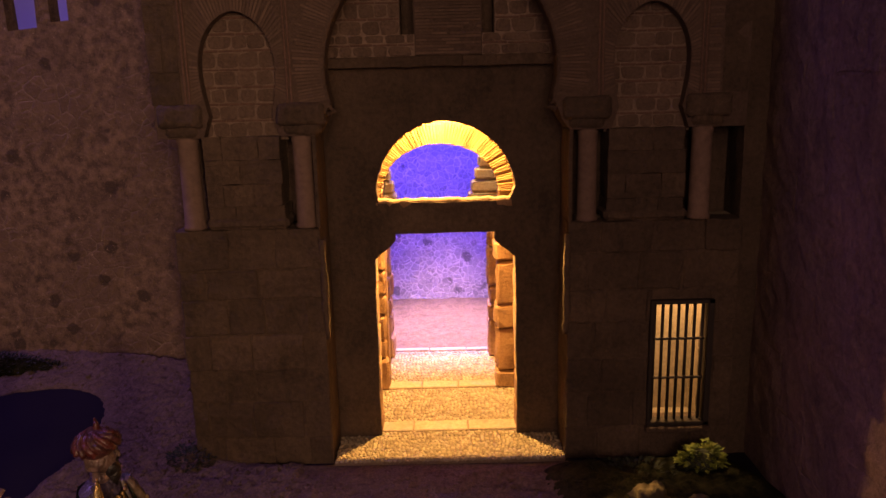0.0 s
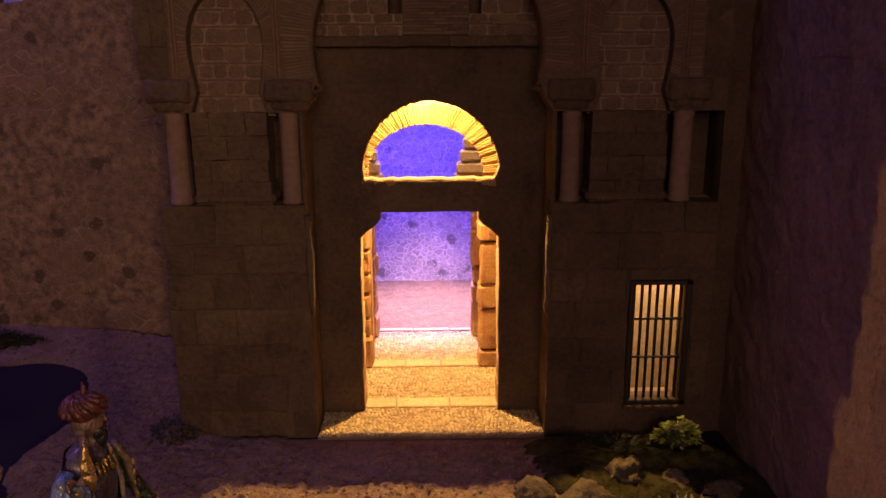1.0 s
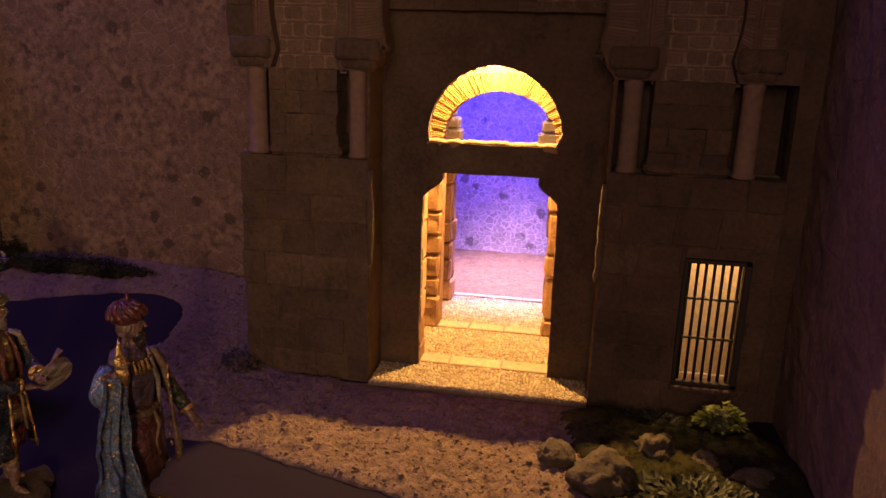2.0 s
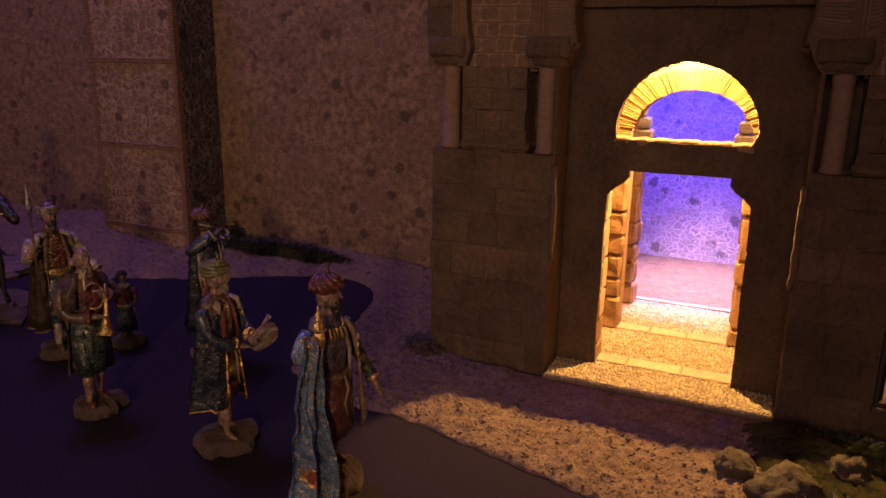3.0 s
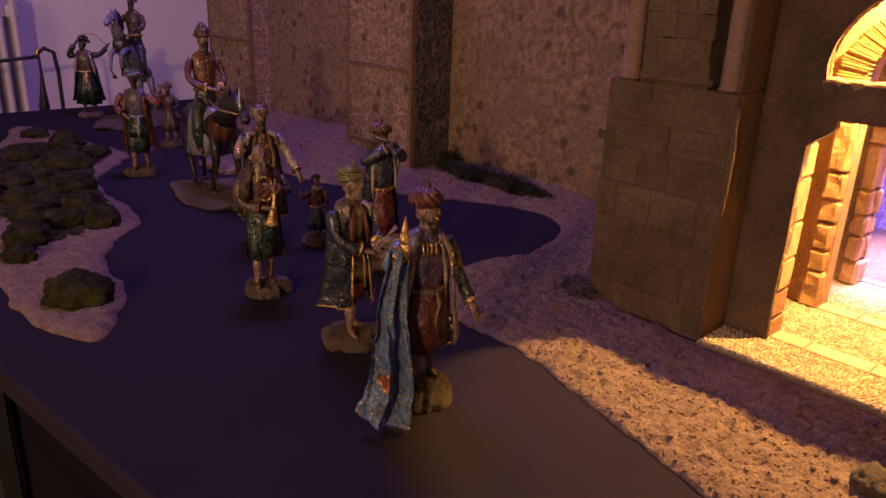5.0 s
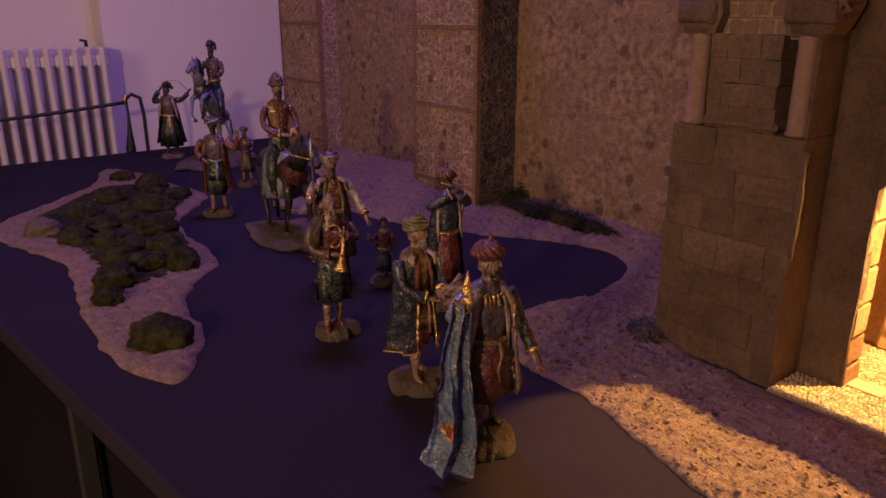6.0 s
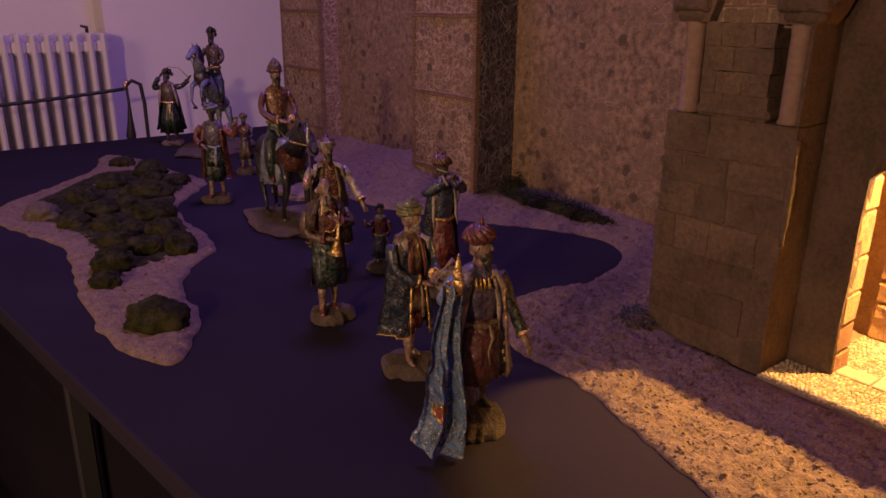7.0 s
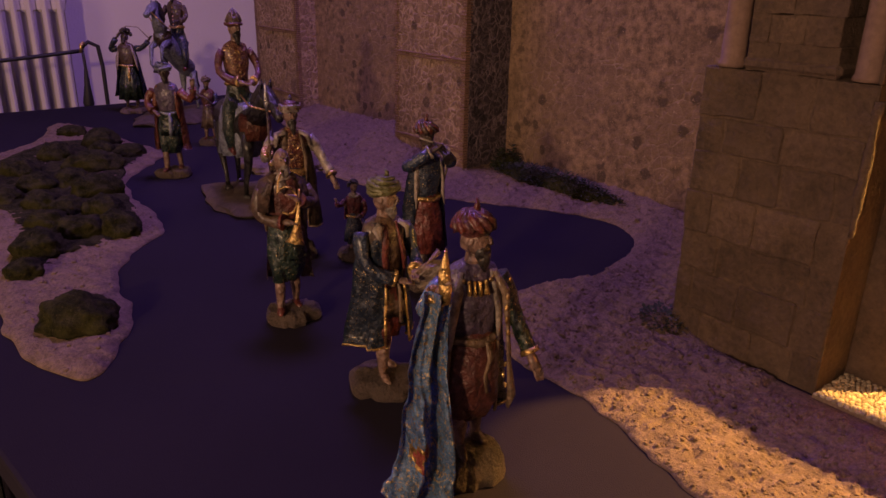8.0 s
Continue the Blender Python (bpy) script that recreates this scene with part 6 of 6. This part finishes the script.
def horse(bm, coat_slot, cloth, chest, rear=0.0, head_down=0.0):
    """Horse along +y, withers about 1.0 high; rear: how far it raises its fore end."""
    def up(y):
        return rear * (y + 0.45) * 0.8
    body_pts = [(0, -0.50, 0.80), (0, -0.42, 0.84), (0, -0.20, 0.80), (0, 0.08, 0.79), (0, 0.30, 0.85), (0, 0.40, 0.88)]
    tube(bm, [(x, y, z + up(y)) for x, y, z in body_pts], [0.09, 0.165, 0.165, 0.170, 0.155, 0.09], 16, SLOT[coat_slot])
    base_n = Vector((0, 0.34, 0.92 + up(0.34)))
    poll = Vector((0, 0.60 - 0.12 * rear, 1.34 + up(0.34) - head_down))
    tube(bm, [base_n, base_n.lerp(poll, 0.35) + Vector((0, 0.05, 0)), base_n.lerp(poll, 0.7) + Vector((0, 0.04, 0.02)), poll], [0.130, 0.095, 0.075, 0.060], 14, SLOT[coat_slot])
    nose = poll + Vector((0, 0.27, -0.20 + 0.05 * rear))
    tube(bm, [poll + Vector((0, -0.03, 0.02)), poll.lerp(nose, 0.35), poll.lerp(nose, 0.75), nose, nose + Vector((0, 0.02, -0.02))], [0.065, 0.080, 0.055, 0.050, 0.025], 12, SLOT[coat_slot])
    for sx in (-1, 1):
        tube(bm, [poll + Vector((sx * 0.04, -0.01, 0.04)), poll + Vector((sx * 0.05, 0.0, 0.13))], [0.026, 0.004], 6, SLOT[coat_slot])
        tube(bm, [poll.lerp(nose, 0.7) + Vector((sx * 0.06, 0, 0)), base_n + Vector((sx * 0.10, 0.05, 0.12)), (sx * 0.06, 0.12, 1.10 + up(0.12))], 0.010, 5, SLOT["gilt"])
        for y, front in ((0.30, True), (-0.40, False)):
            z = 0.78 + up(y)
            if front and rear:
                pts = [(sx * 0.10, y, z), (sx * 0.11, y + 0.22, z - 0.10), (sx * 0.11, y + 0.28, z - 0.32 + sx * 0.06), (sx * 0.11, y + 0.16, z - 0.44 + sx * 0.06)]
            else:
                d = 0.10 * sx * (1 if front else -1)
                pts = [(sx * 0.10, y, z), (sx * 0.11, y + (0.05 if front else -0.06) + d * 0.5, 0.46), (sx * 0.11, y + d, 0.24), (sx * 0.11, y + d * 1.2 + 0.02, 0.10)]
            tube(bm, pts, [0.078, 0.044, 0.025, 0.024], 10, SLOT[coat_slot])
            e = Vector(pts[-1])
            tube(bm, [e + Vector((0, 0, 0.01)), e + Vector((0, 0.02, -0.035))], [0.036, 0.046], 8, SLOT["hair"])
    tube(bm, [(0, -0.56, 0.90 + up(-0.5)), (0, -0.68, 0.76), (0.01, -0.70, 0.50), (0, -0.66, 0.30)], [0.03, 0.05, 0.055, 0.015], 8, SLOT["hair"])
    mane = [base_n.lerp(poll, f) + Vector((0, -0.09, 0.05)) for f in (0.1, 0.3, 0.5, 0.7, 0.9, 1.05)]
    tube(bm, mane, [0.02, 0.05, 0.05, 0.045, 0.04, 0.02], 8, SLOT["hair"], 1.6)
    if cloth:
        rows = []
        for j in range(9):
            y = -0.52 + 0.12 * j
            row = []
            for i in range(19):
                a = math.radians(-48 + 276 * i / 18)
                drop = 1 + 0.06 * math.sin(j * 2.1 + i * 0.9)
                row.append(bm.verts.new((0.190 * math.cos(a), y, 0.80 + up(y) + (0.205 * math.sin(a) if math.sin(a) > 0 else 0.30 * math.sin(a) * drop))))
            rows.append(row)
        faces = []
        for p, q in zip(rows, rows[1:]):
            for i in range(18):
                f = bm.faces.new((p[i], p[i + 1], q[i + 1], q[i]))
                f.material_index, f.smooth = SLOT[cloth], True
                faces.append(f)
        bmesh.ops.solidify(bm, geom=faces, thickness=0.010)
    if chest:
        ring_loft(bm, [(0.95 + up(0.3), 0, 0.28, 0.150, 0.13), (0.88 + up(0.3), 0, 0.29, 0.165, 0.15), (0.79 + up(0.3), 0, 0.29, 0.165, 0.15), (0.70 + up(0.3), 0, 0.29, 0.155, 0.14)], SLOT[chest], 18, (-20, 200), 0.06, 8, 0.0, 0.010)


def rider(bm, z, y, skin, robe, coat_c, sleeve, hair, hat, hat_a, hat_b, scale=1.25, cape=None, arms=0):
    """A seated figure on the horse, its seat at z."""
    r = bmesh.new()
    body(r, robe, coat_c, 0.42, 1.3, 0.10, 1.0)
    belt(r, 0.575, (0.092, 0.072), "gilt", False)
    for k in range(5):
        ball(r, (0, 0.066, 0.60 + 0.042 * k), (0.010, 0.008, 0.010), SLOT["gilt"], 6)
    for sx in (-1, 1):
        tube(r, [(sx * 0.05, 0.0, 0.47), (sx * 0.12, 0.09, 0.43), (sx * 0.15, 0.10, 0.29), (sx * 0.145, 0.11, 0.18)], [0.062, 0.064, 0.046, 0.030], 10, SLOT[robe])
        tube(r, [(sx * 0.145, 0.10, 0.18), (sx * 0.145, 0.16, 0.155)], [0.028, 0.016], 8, SLOT["red"])
        if arms:
            arm(r, (sx * 0.112, 0, 0.775), (sx * 0.19, 0.03, 0.66), (sx * 0.13, 0.13, 0.640), sleeve, skin, None, 1.05)
        else:
            arm(r, (sx * 0.112, 0, 0.775), (sx * 0.20, 0.03, 0.64), (sx * 0.07, 0.15, 0.600), sleeve, skin, "gilt", 1.0)
    if cape:
        coat(r, 0.82, 0.30, 0.128, 0.088, cape, cape, (150, 390), 0.13, 2.0, "gilt", 1.5)
    head(r, (0, 0.012, 0.922), -8, skin, hair, 0.7, hat, hat_a, hat_b)
    r.transform(Matrix.Translation((0, y, z - 0.46 * scale)) @ Matrix.Diagonal((scale * 0.84, scale * 0.9, scale, 1)))
    me = bpy.data.meshes.new("t")
    r.to_mesh(me)
    r.free()
    bm.from_mesh(me)
    bpy.data.meshes.remove(me)


def mounted_king():
    bm = bmesh.new()
    rock_base(bm, 0.42, 0.68, 0.080, 9.0)
    horse(bm, "dark_horse", None, "orange", 0.0, 0.16)
    # saddle cloth hanging from the middle of the back
    ring_loft(bm, [(1.02, 0, -0.06, 0.10, 0.20), (0.97, 0, -0.06, 0.185, 0.24), (0.82, 0, -0.06, 0.215, 0.26), (0.64, 0, -0.06, 0.225, 0.27), (0.50, 0, -0.06, 0.235, 0.28)], SLOT["pale_blue"], 30, None, 0.10, 9, 0.5)
    rider(bm, 1.02, -0.08, "skin", "dark_green", "gold_brocade", "maroon", "hair", "helmet", "brown", "maroon", 1.55)
    return finish_figure(bm, -1.015, -0.164, 0.330, -90, "painted clay king riding a dark horse with orange trappings", tall=2.06)


def rearing_rider():
    bm = bmesh.new()
    rock_base(bm, 0.66, 0.98, 0.09, 10.0)
    horse(bm, "pale_blue", None, "brown", 1.05, 0.0)
    rider(bm, 1.42, -0.20, "dark_skin", "navy", "brown", "brown", "hair", "curls", "hair", "hair", 1.75, None, 1)
    return finish_figure(bm, -1.810, -0.002, 0.356, -140, "painted clay rider on a rearing pale horse", tall=2.56)


def kneeler():
    bm = bmesh.new()
    rock_base(bm, 0.17, 0.14, 0.10, 11.0)
    legs(bm, 0.09, "skin", "brown", "red", 0.05)
    body(bm, "brown", "maroon", 0.26, 1.3, 0.10, 2.0)
    arm(bm, (-0.112, 0, 0.765), (-0.18, 0.04, 0.66), (-0.17, 0.12, 0.76), "brown", "skin", None, 1.1)
    arm(bm, (0.112, 0, 0.765), (0.17, 0.03, 0.64), (0.09, 0.12, 0.62), "navy", "skin", None, 1.1)
    tube(bm, [(-0.23, 0.17, 0.86), (-0.10, 0.15, 0.78), (0.04, 0.13, 0.70), (0.10, 0.12, 0.62)], [0.012, 0.012, 0.014, 0.03], 8, SLOT["brown"])
    head(bm, (0, 0.012, 0.920), 10, "skin", "hair", 0.3, "turban", "brown", "tan")
    return finish_figure(bm, -1.46, -0.055, 0.150, -130, "small painted clay bagpiper in brown clothes", tall=1.03)


leader()
drummer()
trumpeter()
horn_player()
child()
bearded_king()
porter()
groom()
mounted_king()
rearing_rider()
kneeler()

# bare stone base standing behind the horse
bm = bmesh.new()
rock_base(bm, 0.085, 0.060, 0.016, 12.0)
ob = finish("stone_slab", bm, PALETTE)
ob.matrix_world = pose(-1.19, -0.02, 0.0005, 0, 0, 30)
tagged(ob, "flat grey stone slab lying on the cloth", "stone")
